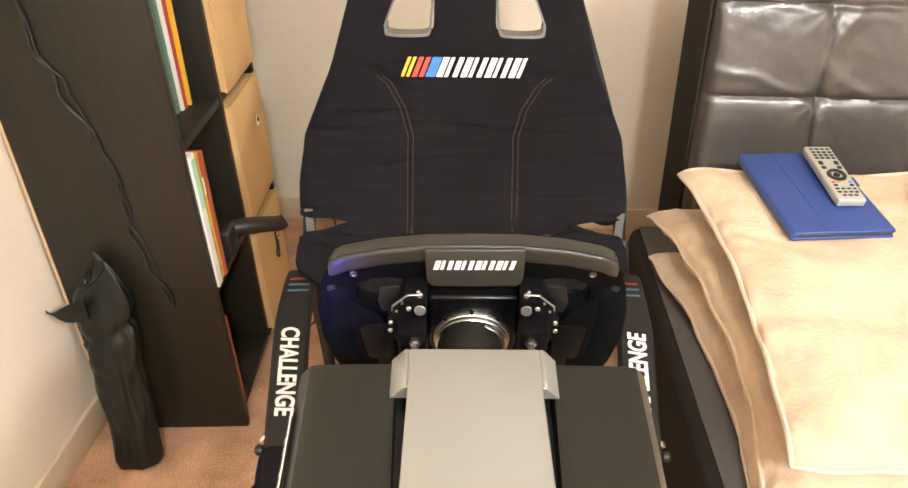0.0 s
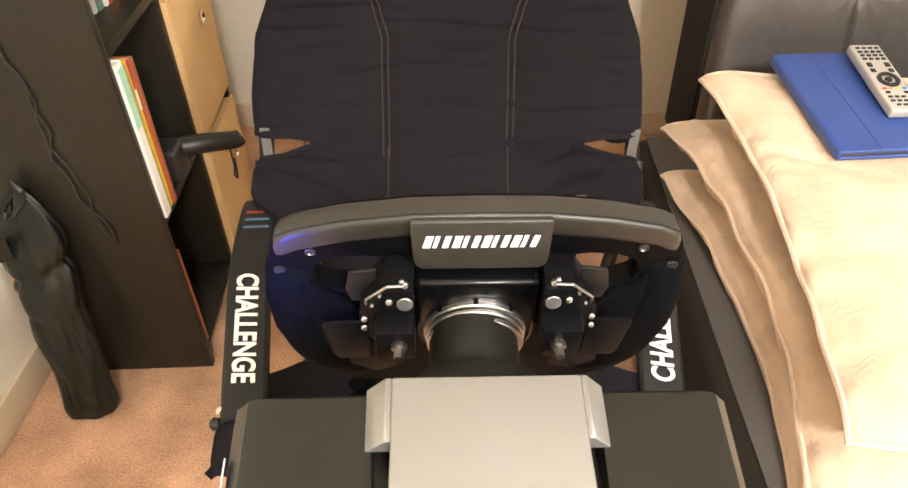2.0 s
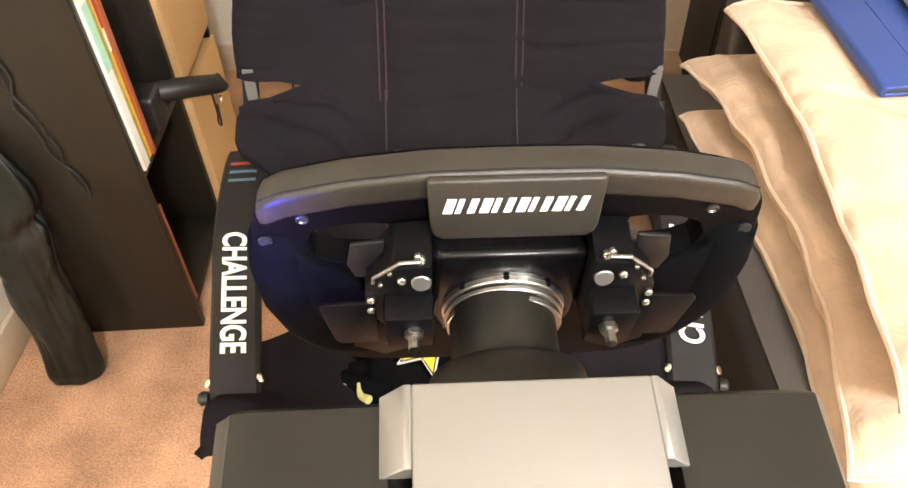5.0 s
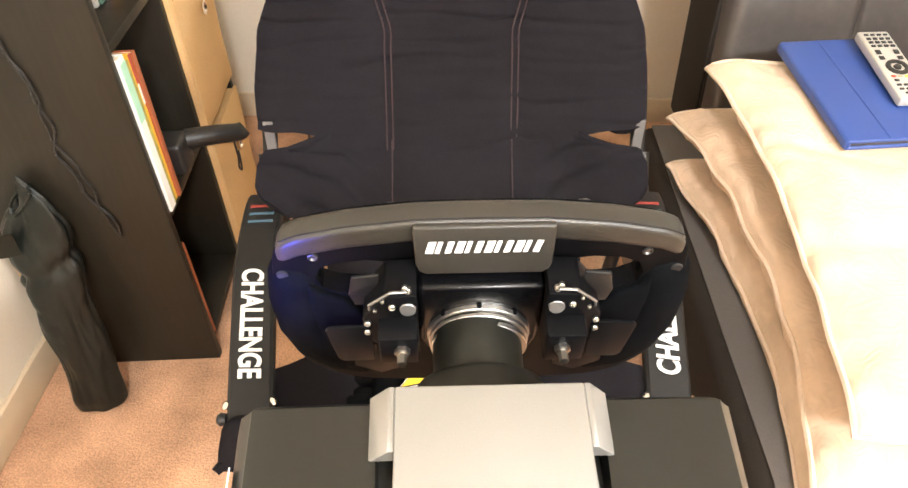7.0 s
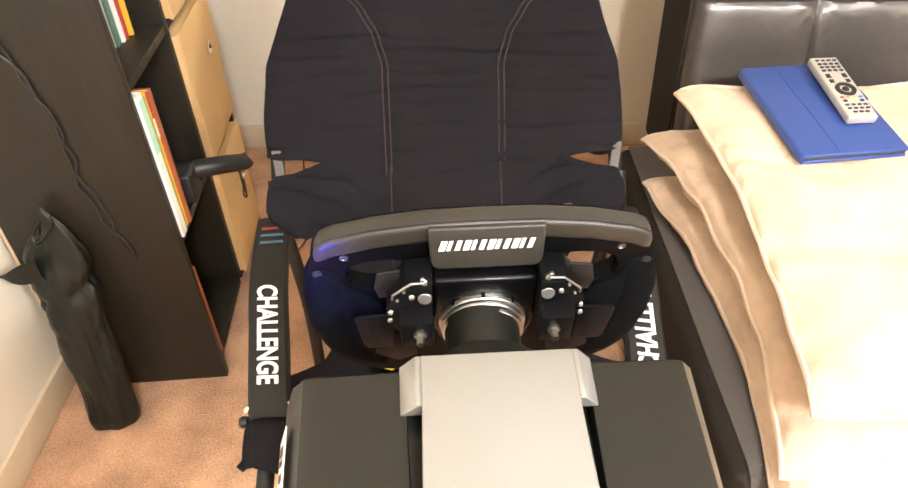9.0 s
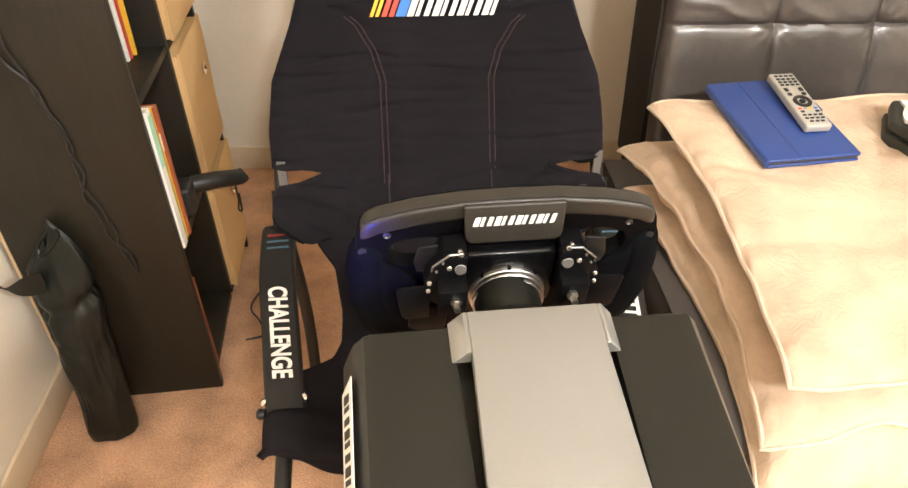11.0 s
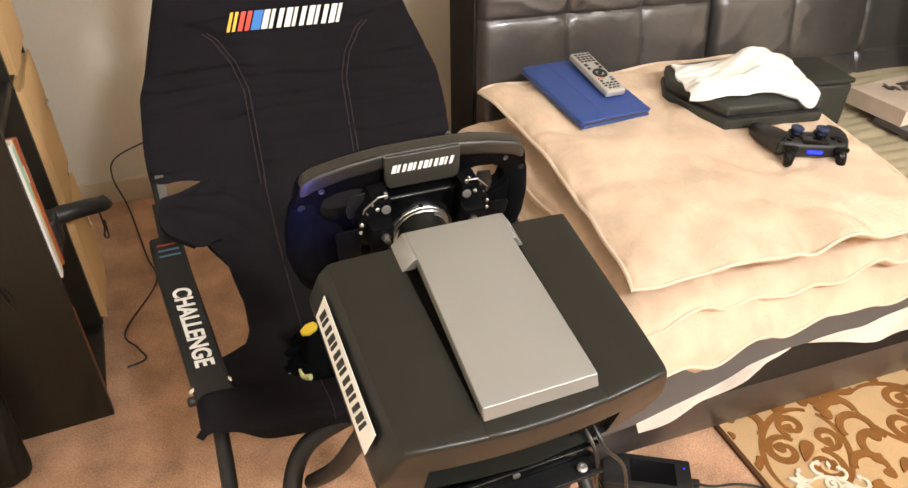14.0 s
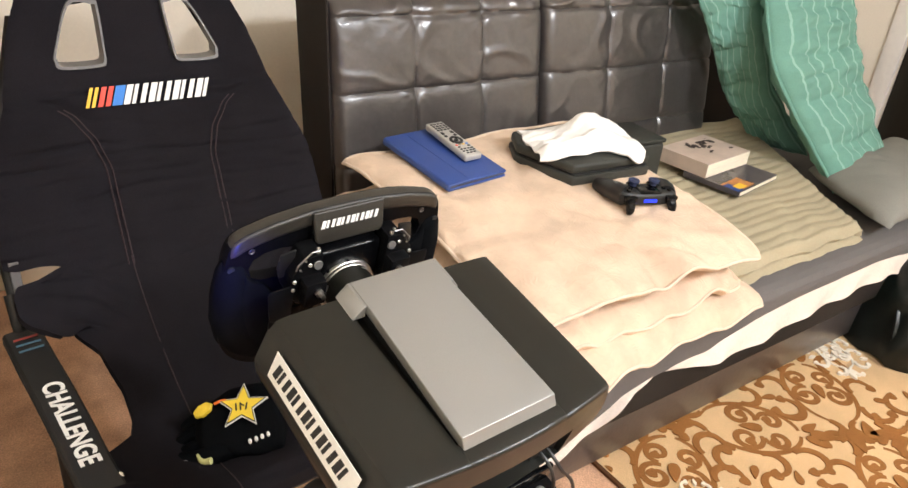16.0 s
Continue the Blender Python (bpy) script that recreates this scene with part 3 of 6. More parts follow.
# ---- bag leaning on the west wall ----


def sack(u, v):
    a = 2 * math.pi * u
    z = 0.006 + v * 0.480
    w = lerp([(0, 0.050), (0.02, 0.055), (0.3, 0.059), (0.55, 0.066), (0.72, 0.071), (0.84, 0.066), (0.93, 0.046), (1, 0.012)], v)
    d = lerp([(0, 0.040), (0.05, 0.046), (0.5, 0.038), (0.8, 0.028), (1, 0.006)], v)
    c, q = math.cos(a), math.sin(a)
    tuck = 0.19 * math.exp(-((v - 0.70 - 0.05 * c) / 0.030) ** 2) + 0.10 * math.exp(-((v - 0.50 + 0.06 * c) / 0.025) ** 2) * (0.6 - 0.4 * c)
    crease = 0.20 * math.exp(-(((a + 1.35) % (2 * math.pi) - math.pi - 0.6 + 0.7 * (v - 0.4)) / 0.16) ** 2) * min(1, 6 * v) * max(0, 1 - 1.3 * v)
    k = 0.93 + 0.24 * nz(1.6 * c, 1.6 * q, 4 * v) + 0.12 * (0.35 - abs(nz(3 * c + 2 * v, 3 * q, 5 * v))) * min(1, 4 * v) - tuck - crease
    peak = 0.030 * max(0, v - 0.75) / 0.25 * c
    return Vector((-0.705 + w * k * c - 0.012 * v - 0.016 * v * v, 1.125 + d * k * q + 0.085 * v, z + 0.016 * (q * v - c * (1 - v) * 0.4) * (v > 0) + peak + 0.006))


bag = thing("bag", "crumpled black plastic bag leaning against the bookcase", "bag", pose(0, 0, 0))
bm = sheet(96, 90, sack)
bmesh.ops.remove_doubles(bm, verts=bm.verts, dist=0.0005)
bmesh.ops.contextual_create(bm, geom=[e for e in bm.edges if len(e.link_faces) == 1 and e.verts[0].co.z < 0.1])
part("body", bm, BIN_BAG, bag, smooth=60)
flap = sheet(8, 6, lambda u, v: Vector((-0.745 - 0.085 * u, 1.165 - 0.012 * math.sin(3 * u), 0.432 - 0.055 * v * (1 - u) - 0.030 * u + 0.006 * math.sin(5 * u + 2 * v))))
part("flap", thicken(flap, 0.002, (0, -1, 0)), BIN_BAG, bag, smooth=60)
part("opening_hem", tube([sack(k / 40, 0.965) for k in range(40)], 0.0035, 6, smooth=False, closed=True), BIN_BAG, bag, "gathered hem at the bag's mouth")

# ---- futon sofa ----
SX0, SX1, SF, SZ = 0.445, 2.72, 0.70, 0.40
sofa = thing("futon_sofa", "dark brown leatherette futon with tufted back and grey cover", "sofa", pose(0, 0, 0))


bm = box(SX0, SX1, SF, 1.62, 0.17, SZ, 0.03, 4)
part("seat", bm, SHADED_LEATHER, sofa, "dark brown seat cushion")
COVER_LOW = [(0.45, 0.165), (0.585, 0.180), (0.61, 0.186), (0.76, 0.231), (0.81, 0.250), (0.85, 0.272), (0.955, 0.290), (1.0, 0.293), (1.15, 0.285), (1.36, 0.290), (1.53, 0.30), (2.72, 0.30)]


def cover(u, v):
    x = SX0 + 0.022 + u * (SX1 - SX0 - 0.018)
    low = lerp(COVER_LOW, x)
    prof = [(1.60, SZ + 0.004), (SF + 0.03, SZ + 0.004), (SF + 0.008, SZ - 0.003), (SF - 0.003, SZ - 0.018), (SF - 0.005, SZ - 0.04), (SF - 0.006, low)]
    k = v * 5
    a = min(4, int(k))
    f = k - a
    y = prof[a][0] + (prof[a + 1][0] - prof[a][0]) * f
    z = prof[a][1] + (prof[a + 1][1] - prof[a][1]) * f
    return Vector((x, y - 0.003 * nz(x * 9, v * 6) * (v > 0.6), z + 0.002 * nz(x * 7, y * 7)))


part("cover", thicken(sheet(160, 40, cover), 0.0025, (0, -0.5, 1)), GREY_SHEET, sofa, "dark grey fabric cover hanging over the seat front", smooth=60)
part("skirt", box(SX0 + 0.008, SX1 - 0.02, SF + 0.030, 1.6, 0.030, 0.168, 0.006), LEATHER, sofa, "dark brown base")
for x in (SX0 + 0.12, (SX0 + SX1) / 2, SX1 - 0.12):
    for y in (SF + 0.14, 1.5):
        part("leg", lathe([(0.022, 0.0), (0.026, 0.031)], pose(x, y, 0), 14), PLASTIC, sofa)


def back_cushion(x0, x1, seams_x, seed):
    """A tufted leatherette cushion: flat squares with sunk seams, a tuft where seams cross, and creases."""
    z0, z1 = 0.36, 1.005
    W, H = x1 - x0, z1 - z0
    seams_z = [0.557, 0.757, 0.955]

    def f(u, v):
        x, z = x0 + u * W, z0 + v * H
        dx = min(abs(x - s - 0.006 * nz(z * 9, s)) for s in seams_x)
        dz = min(abs(z - s - 0.006 * nz(x * 9, s)) for s in seams_z)
        groove = 0.005 * max(math.exp(-(dx / 0.0035) ** 2), math.exp(-(dz / 0.0035) ** 2)) + 0.0028 * max(math.exp(-(dx / 0.014) ** 2), math.exp(-(dz / 0.014) ** 2)) + 0.0012 * max(math.exp(-dx / 0.04), math.exp(-dz / 0.04))
        tuft = 0.007 * math.exp(-((dx * dx + dz * dz) / 0.018 ** 2))
        star = 0.004 * math.exp(-math.hypot(dx, dz) / 0.035) * abs(math.sin(6 * math.atan2(dz, dx + 1e-6) + seed))
        e = min(u, 1 - u) * W
        ez = (1 - v) * H
        round_off = 0.04 * (math.exp(-e / 0.011) + math.exp(-ez / 0.018))
        near_top = 0.5 + max(0.0, (z - 0.72)) * 6
        ridge = 1 - abs(nz(x * 5.5 + 0.6 * z * 5 + seed, z * 5.5 - x * 2, seed)) * 2
        crease = 0.0038 * max(0, ridge - 0.66) / 0.34 * near_top + 0.0008 * nz(x * 30 + z * 9 + seed, z * 34, seed) * near_top + 0.0019 * nz(x * 14 + seed, z * 12, seed) * near_top
        depth = 0.012 - groove - tuft - star - round_off + crease
        return Vector((x, 1.585 + (z - 0.7) * 0.16 - depth, z))

    bm = sheet(int(W / 0.0055), int(H / 0.0055), f)
    r = bmesh.ops.extrude_edge_only(bm, edges=[e for e in bm.edges if len(e.link_faces) == 1])
    for v in [g for g in r["geom"] if isinstance(g, bmesh.types.BMVert)]:
        v.co.y = 1.80 + (v.co.z - 0.7) * 0.12
    bmesh.ops.contextual_create(bm, geom=[e for e in bm.edges if len(e.link_faces) == 1])
    return part("back_cushion", bm, LEATHER, sofa, smooth=60)


back_cushion(0.556, 1.293, (0.811, 1.052), 1.0)
back_cushion(1.301, 2.165, (1.589, 1.877), 5.0)
# Runs past the cushions as a dark stand-in for shade behind the pads.
part("back_frame", box(0.62, 2.86, 1.81, 1.94, 0.20, 0.97, 0.03, 3), SHADED_LEATHER, sofa, "back frame in shade-darkened leatherette")
# Added side panel; its dark colour stands in for the shaded leatherette side.
part("side_panel", prism([(1.580, 0.36), (1.640, 1.002), (1.832, 0.995), (1.758, 0.36)], 0.549, 0.5555, 0.002, 2, "x"), SHADED_LEATHER, sofa, "shade-darkened side panel of the back")
part("side_seam", tube([(0.557, 1.570, 0.40), (0.557, 1.615, 0.70), (0.557, 1.660, 0.985)], 0.0040, 6), SHADED_LEATHER, sofa)


HANG_TOP = [(0.585, 0.182), (0.61, 0.186), (0.76, 0.231), (0.81, 0.250), (0.85, 0.272), (0.955, 0.292)]
HANG_LOW = [(0.585, 0.166), (0.61, 0.175), (0.68, 0.197), (0.75, 0.218), (0.80, 0.244), (0.85, 0.268), (0.955, 0.289)]


def hang_left(u, v):
    x = 0.585 + u * 0.37
    low = lerp(HANG_LOW, x) + 0.004 * nz(x * 25, 0.7)
    top = lerp(HANG_TOP, x)
    return Vector((x, SF - 0.006 - (0.020 * v + 0.006 * math.sin(x * 38 + 2 * v) * v) * min(1, (1 - u) * 4), top + (low - top) * v))


def hang_right(u, v):
    x = 1.00 + u * 1.65
    top = lerp([(1.0, 0.296), (1.15, 0.301), (1.36, 0.334), (1.53, 0.347), (1.8, 0.352), (1.97, 0.355), (2.25, 0.335), (2.65, 0.32)], x)
    low = lerp([(1.0, 0.291), (1.06, 0.274), (1.13, 0.258), (1.2, 0.246), (1.31, 0.241), (1.45, 0.247), (1.6, 0.266), (1.8, 0.275), (2.02, 0.28), (2.25, 0.23), (2.65, 0.20)], x) + 0.005 * nz(x * 14, 0.3)
    low += 0.28 * (top - low)
    return Vector((x, SF - 0.006 - (0.022 * v + 0.006 * math.sin(x * 31 + 3 * v) * v) * min(1, u * 9), top + (low - top) * v))


sheet_ob = thing("bed_sheet", "pale crumpled sheet hanging out along the sofa front", "sheet", pose(0, 0, 0))
part("corner", thicken(sheet(60, 14, hang_left), 0.003, (0, -1, 0)), PINK_SHEET, sheet_ob, smooth=70)
part("hem", thicken(sheet(150, 10, hang_right), 0.004, (0, -1, 0)), PINK_SHEET, sheet_ob, smooth=70)

# ---- cushions ----


def cushion(fl, fr, bl, br, half, low, seed, label, dent=0.0, roll=0.016, pinch=0.042):
    ob = thing("seat_cushion", label, "cushion", pose(0, 0, 0), group="stack of beige cushions")
    FL, FR, BL, BR = (Vector(p) for p in (fl, fr, bl, br))

    def base(u, v):
        e = 0.012 * math.sin(u * 11 + seed) * (1 - abs(2 * v - 1)) ** 0
        p = (FL * (1 - u) + FR * u) * (1 - v) + (BL * (1 - u) + BR * u) * v
        pin = 0.016 * math.sin(math.pi * u) ** 0.7 * (1 if v < 0.5 else -1) * abs(2 * v - 1) ** 6
        pin_u = pinch * math.sin(math.pi * v) ** 0.7 * (1.0 if u < 0.5 else 0.35) * abs(2 * u - 1) ** 6
        wav = 0.010 * nz(u * 5 + seed, v * 5, seed)
        corner = (abs(2 * u - 1) * abs(2 * v - 1)) ** 14
        p = p + ((FL + FR + BL + BR) / 4 - p) * 0.03 * corner
        return p + Vector((pin_u, pin + e * 0.3 * abs(2 * v - 1) ** 4, wav + (0.022 * nz(u * 4.2 + seed * 3, 0.7) + roll * nz(u * 8.5 + seed * 2, 3.1)) * max(0, 1 - v * 5) + (0.018 * nz(v * 4.2 + seed * 5, 1.7) + 0.6 * roll * nz(v * 9 + seed, 5.3)) * max(0, 1 - u * 5) - 0.010 * corner - dent * math.exp(-((u - 0.56) / 0.05) ** 2) * max(0, 1 - v * 5)))

    def top(s):
        def f(u, v):
            m = (abs(2 * u - 1) ** 6 + abs(2 * v - 1) ** 6) ** (1 / 6) / 2 ** (1 / 6 * min(abs(2 * u - 1), abs(2 * v - 1)) ** 6)
            a = max(0.0, 1 - min(1.0, m) ** 5.0) ** 0.52 if max(abs(2 * u - 1), abs(2 * v - 1)) < 0.9999 else 0.0
            p = base(u, v)
            lump = 0.012 * nz(u * 3 + seed * 2, v * 3, s) + 0.006 * nz(u * 13, v * 13, seed + s)
            rim = min(u, 1 - u, v, 1 - v)
            along = (u if min(v, 1 - v) < min(u, 1 - u) else v)
            pucker = 0.022 * math.exp(-rim / 0.045) * nz(along * 20 + seed, s * 3, seed) * a ** 0.3
            crease = 0.012 * max(0.0, 0.55 - abs(nz(u * 3.1 + seed, v * 3.1, 2.2 * s) * 4)) * a
            h = (half if s > 0 else low) * a - (0.7 * dent * math.exp(-((u - 0.56 - 0.1 * v) / 0.05) ** 2) * max(0, 1 - v * 2.2) * a ** 0.3 if s > 0 else 0)
            q = p + Vector((0, 0, s * (h + lump * a + pucker - crease)))
            if s < 0 and q.y > SF:
                q.z = max(q.z, SZ + 0.008)
            return q
        return f

    bm = sheet(100, 100, top(1))
    sheet(70, 70, top(-1), bm)
    part("cover", bm, VELVET, ob, smooth=80)
    n = 44
    ring = [base(k / n, 0) for k in range(n)] + [base(1, k / n) for k in range(n)] + [base(1 - k / n, 1) for k in range(n)] + [base(0, 1 - k / n) for k in range(n)]
    part("piping", tube(ring, 0.0042, 6, smooth=False, closed=True), PIPING, ob, "corded piping along the seam")
    return ob


cushion((0.450, 0.600, 0.40), (1.345, 0.672, 0.405), (0.432, 1.38, 0.460), (1.32, 1.43, 0.462), 0.055, 0.045, 1.3, "beige velour cushion at the bottom of the stack", 0.01, 0.030, 0.075)
cushion((0.476, 0.672, 0.462), (1.240, 0.690, 0.475), (0.420, 1.412, 0.560), (1.27, 1.43, 0.560), 0.045, 0.050, 4.1, "beige velour cushion in the middle of the stack", 0.02, 0.030, 0.065)
cushion((0.486, 0.676, 0.568), (1.240, 0.664, 0.575), (0.468, 1.402, 0.662), (1.30, 1.44, 0.655), 0.022, 0.045, 7.7, "beige velour cushion with swirl pattern on the stack", 0.024)

# ---- tablet, remote, console, gamepad ----
TAB = pose(0.708, 1.294, 0.665, 7.5, 0, 7)
tab = thing("tablet_case", "dark blue leatherette folio tablet case, closed", "tablet case", TAB)
part("back_cover", box(-0.096, 0.096, -0.141, 0.124, 0, 0.0075, 0.0035, 3), BLUE_CASE, tab)
part("front_cover", box(-0.096, 0.096, -0.141, 0.124, 0.0125, 0.0200, 0.0035, 3), BLUE_CASE, tab)
part("spine", box(-0.0985, -0.088, -0.1408, 0.1238, 0.0002, 0.0198, 0.006, 4), BLUE_CASE, tab)
part("tablet", box(-0.090, 0.0935, -0.1385, 0.121, 0.0070, 0.0130, 0.002), SCREW, tab, "dark grey tablet edge inside the case")
part("cover_fold", box(-0.030, -0.026, -0.139, 0.122, 0.0198, 0.0208, 0.0004), BLUE_CASE, tab)
part("strap", box(0.090, 0.103, 0.005, 0.035, 0.003, 0.018, 0.002), BLUE_CASE, tab)

rem = thing("remote_control", "silver grey remote control with black buttons on the tablet", "remote control", pose(0.752, 1.312, 0.693, 10.0, 0, 4) @ Matrix.Scale(1.10, 4))
part("body", box(-0.0245, 0.0245, -0.080, 0.080, 0, 0.016, 0.004, 3), REMOTE, rem)
for r, (y, n, bw, bh) in enumerate([(0.069, 4, 0.007, 0.004), (0.059, 4, 0.007, 0.005), (0.050, 4, 0.007, 0.005), (0.041, 4, 0.007, 0.005), (0.026, 2, 0.008, 0.010), (0.012, 2, 0.008, 0.008),
                                    (-0.040, 2, 0.007, 0.005), (-0.050, 4, 0.007, 0.004), (-0.059, 4, 0.007, 0.004), (-0.068, 3, 0.007, 0.004)]):
    for i in range(n):
        x = (i - (n - 1) / 2) * (0.010 if n > 2 else 0.028)
        part("button", box(x - bw / 2, x + bw / 2, y - bh / 2, y + bh / 2, 0.0155, 0.0178, 0.0008, 1), PLASTIC, rem)
for x, c in ((-0.015, INK_RED), (-0.005, OLIVE), (0.005, INK_YELLOW), (0.015, INK_BLUE)):
    part("colour_button", box(x - 0.0035, x + 0.0035, -0.033, -0.029, 0.0155, 0.0178, 0.0008, 1), c, rem)
part("navigation_ring", lathe([(0.010, 0.0158), (0.010, 0.018), (0.0165, 0.018), (0.017, 0.0158)], pose(0, -0.010, 0), 24), PLASTIC, rem)
part("ok_button", lathe([(0.0, 0.0185), (0.005, 0.0185), (0.006, 0.0158)], pose(0, -0.010, 0), 16), PLASTIC, rem)

con = thing("game_console", "dusty black slim game console in two layers", "game console", pose(1.065, 1.185, 0.641, 5, 0, 0))
CON_EDGE = [(-0.100, -0.112), (0.165, -0.132), (0.155, 0.125), (-0.125, 0.125), (-0.165, 0.050)]
part("lower_shell", prism(CON_EDGE, 0, 0.026, 0.005, 2, "z"), CONSOLE, con)
part("seam_band", prism([(x * 0.94, y * 0.94) for x, y in CON_EDGE], 0.026, 0.031, 0.001, 1, "z"), RECESS_SHADE, con)
part("upper_shell", prism([(x * 0.985, y * 0.97 + 0.003) for x, y in CON_EDGE], 0.031, 0.056, 0.007, 3, "z"), CONSOLE, con)

boxy = thing("black_box", "black fabric covered box beside the console", "box", pose(1.445, 1.345, 0.480, 0, 0, -6))
part("body", box(-0.105, 0.105, -0.085, 0.085, 0, 0.132, 0.012, 3), CONSOLE, boxy)
part("lid", box(-0.107, 0.107, -0.087, 0.087, 0.1325, 0.147, 0.006, 2), CONSOLE, boxy)


def cloth(u, v):
    """A bunched cloth: a rolled near edge, heaped folds and one corner that hangs over the edge."""
    s, w = (u - 0.5) * 2, (v - 0.5) * 2
    r = max(abs(s), abs(w))
    x = 1.085 + 0.165 * s + 0.012 * nz(v * 5, 1.3) + 0.03 * w
    y = 1.190 + 0.085 * w - 0.014 * s + 0.014 * nz(u * 6, 2.1)
    heap = 0.060 * math.exp(-((s - 0.25) / 0.55) ** 2 - ((w - 0.1) / 0.75) ** 2)
    roll = 0.026 * math.exp(-((w + 0.70) / 0.20) ** 2) * (1 if s < 0.2 else 0.4)
    folds = 0.022 * abs(nz(u * 2.5 + v, v * 2.5)) + 0.010 * abs(nz(u * 3 - v * 4, v * 4 + 2)) + 0.009 * abs(nz(u * 8, v * 3)) * max(0, -w) + 0.0015 * nz(u * 16, v * 16)
    z = 0.702 + 0.087 * (y - 1.185) + (heap + roll + folds) * min(1, (1 - r) * 5 + 0.22)
    drop = max(0, -w - 0.45) / 0.55 * math.exp(-((s - 0.72) / 0.26) ** 2)
    y -= 0.060 * drop
    return Vector((x, y, z - 0.9 * max(0.0, 1.060 - y) * min(1, drop * 3)))


solid("cloth", thicken(sheet(70, 54, cloth), 0.006), WHITE_CLOTH, "crumpled white cloth lying on the console", "cloth", smooth=80)

pad = thing("gamepad", "black wireless gamepad with blue light bar", "gamepad", pose(1.090, 0.945, 0.613, 5, 2, -17) @ Matrix.Scale(1.07, 4))
THUMB = mat("dark_blue_rubber", (0.018, 0.026, 0.075), 0.55, grain=300)
part("body", prism([(-0.066, -0.026), (-0.078, -0.010), (-0.074, 0.022), (-0.045, 0.030), (0.045, 0.030), (0.074, 0.022), (0.078, -0.010), (0.066, -0.026), (0.03, -0.030), (-0.03, -0.030)], 0.012, 0.044, 0.011, 3, "z"), PLASTIC, pad)
part("touch_pad", box(-0.027, 0.027, -0.027, 0.006, 0.043, 0.0455, 0.002, 2), GLOSS, pad)
for sd in (-1, 1):
    part("grip", tube([(sd * 0.055, -0.005, 0.028), (sd * 0.068, 0.020, 0.027), (sd * 0.077, 0.050, 0.021), (sd * 0.083, 0.078, 0.015)], lambda t: 0.0245 - 0.010 * t * t, 14), PLASTIC, pad)
    part("thumbstick", lathe([(0.009, 0.042), (0.0075, 0.050), (0.0125, 0.052), (0.0138, 0.057), (0.010, 0.0595), (0.0, 0.058)], pose(sd * 0.027, 0.016, 0), 18), THUMB, pad, "dark blue rubber thumbstick")
    part("stick_ring", lathe([(0.0145, 0.042), (0.016, 0.0455), (0.012, 0.046), (0.011, 0.043)], pose(sd * 0.027, 0.016, 0), 20), GLOSS, pad)
    part("shoulder_button", box(sd * 0.054 - 0.0155, sd * 0.054 + 0.0155, -0.037, -0.022, 0.029, 0.040, 0.004, 2), GLOSS, pad)
    part("trigger", tube([(sd * 0.054, -0.026, 0.028), (sd * 0.055, -0.037, 0.022), (sd * 0.056, -0.043, 0.010), (sd * 0.056, -0.040, 0.002)], lambda t: 0.0135 - 0.006 * t, 10), GLOSS, pad)
for a in range(4):
    dx, dy = 0.0095 * math.cos(a * math.pi / 2), 0.0095 * math.sin(a * math.pi / 2)
    part("button", lathe([(0.0048, 0.043), (0.0048, 0.0485), (0.0, 0.049)], pose(-0.054 + dx, -0.004 + dy, 0), 12), GLOSS, pad)
    part("direction_button", box(0.054 + dx - 0.0035, 0.054 + dx + 0.0035, -0.004 + dy - 0.0035, -0.004 + dy + 0.0035, 0.043, 0.0485, 0.001), GLOSS, pad)
part("light_bar", box(-0.017, 0.017, -0.0325, -0.027, 0.023, 0.031, 0.002), LED, pad, "glowing blue light bar")

# ---- quilt, books and pads on the sofa ----


QY0 = 0.762


def quilt(u, v):
    x, y = 1.26 + u * (0.69 + 0.29 * v), QY0 + v * (1.60 - QY0) + 0.012 * nz(u * 6, 0.3) * (1 - v)
    x += 0.22 * u * v
    z = SZ + 0.062 + 0.0046 * abs(math.sin(math.pi * (v * 22 + 0.35 * nz(u * 5, v * 6)))) + 0.012 * nz(u * 4, v * 4) + 0.006 * nz(u * 9, v * 14) - 0.010 * max(0, 0.3 - abs(nz(u * 3 + 7, v * 3) * 3)) + 0.035 * v * v
    e = max(0.0, 1 - min(u, 1 - u) / 0.03) + max(0.0, 1 - min(v, 1 - v) / 0.03)
    return Vector((x, y, z - 0.02 * min(1, e)))


bm = thicken(sheet(60, 150, quilt), 0.022)
qob = thing("quilt", "folded olive green quilt lying on the sofa", "quilt", pose(0, 0, 0))
part("upper_fold", bm, OLIVE, qob, smooth=80)
bm = thicken(sheet(60, 60, lambda u, v: quilt(u, v) + Vector((0.014, -0.006, -0.034 - 0.004 * math.sin(9 * u)))), 0.022)
part("lower_fold", bm, OLIVE, qob, smooth=80)


def flat_book(name, label, m, w, d, h, cover, rough_pages=True):
    ob = thing(name, label, "book", m, group="books on the quilt")
    part("cover", prism([(-w / 2, 0), (w / 2, 0), (w / 2, 0.002), (-w / 2 + 0.002, 0.002), (-w / 2 + 0.002, h - 0.002), (w / 2, h - 0.002), (w / 2, h), (-w / 2, h)], -d / 2, d / 2, 0.0005, 1), cover, ob)
    part("page_block", box(-w / 2 + 0.0022, w / 2 - 0.0008, -d / 2 + 0.0008, d / 2 - 0.0008, 0.0022, h - 0.0022, 0), PAPER, ob, smooth=0)
    return ob


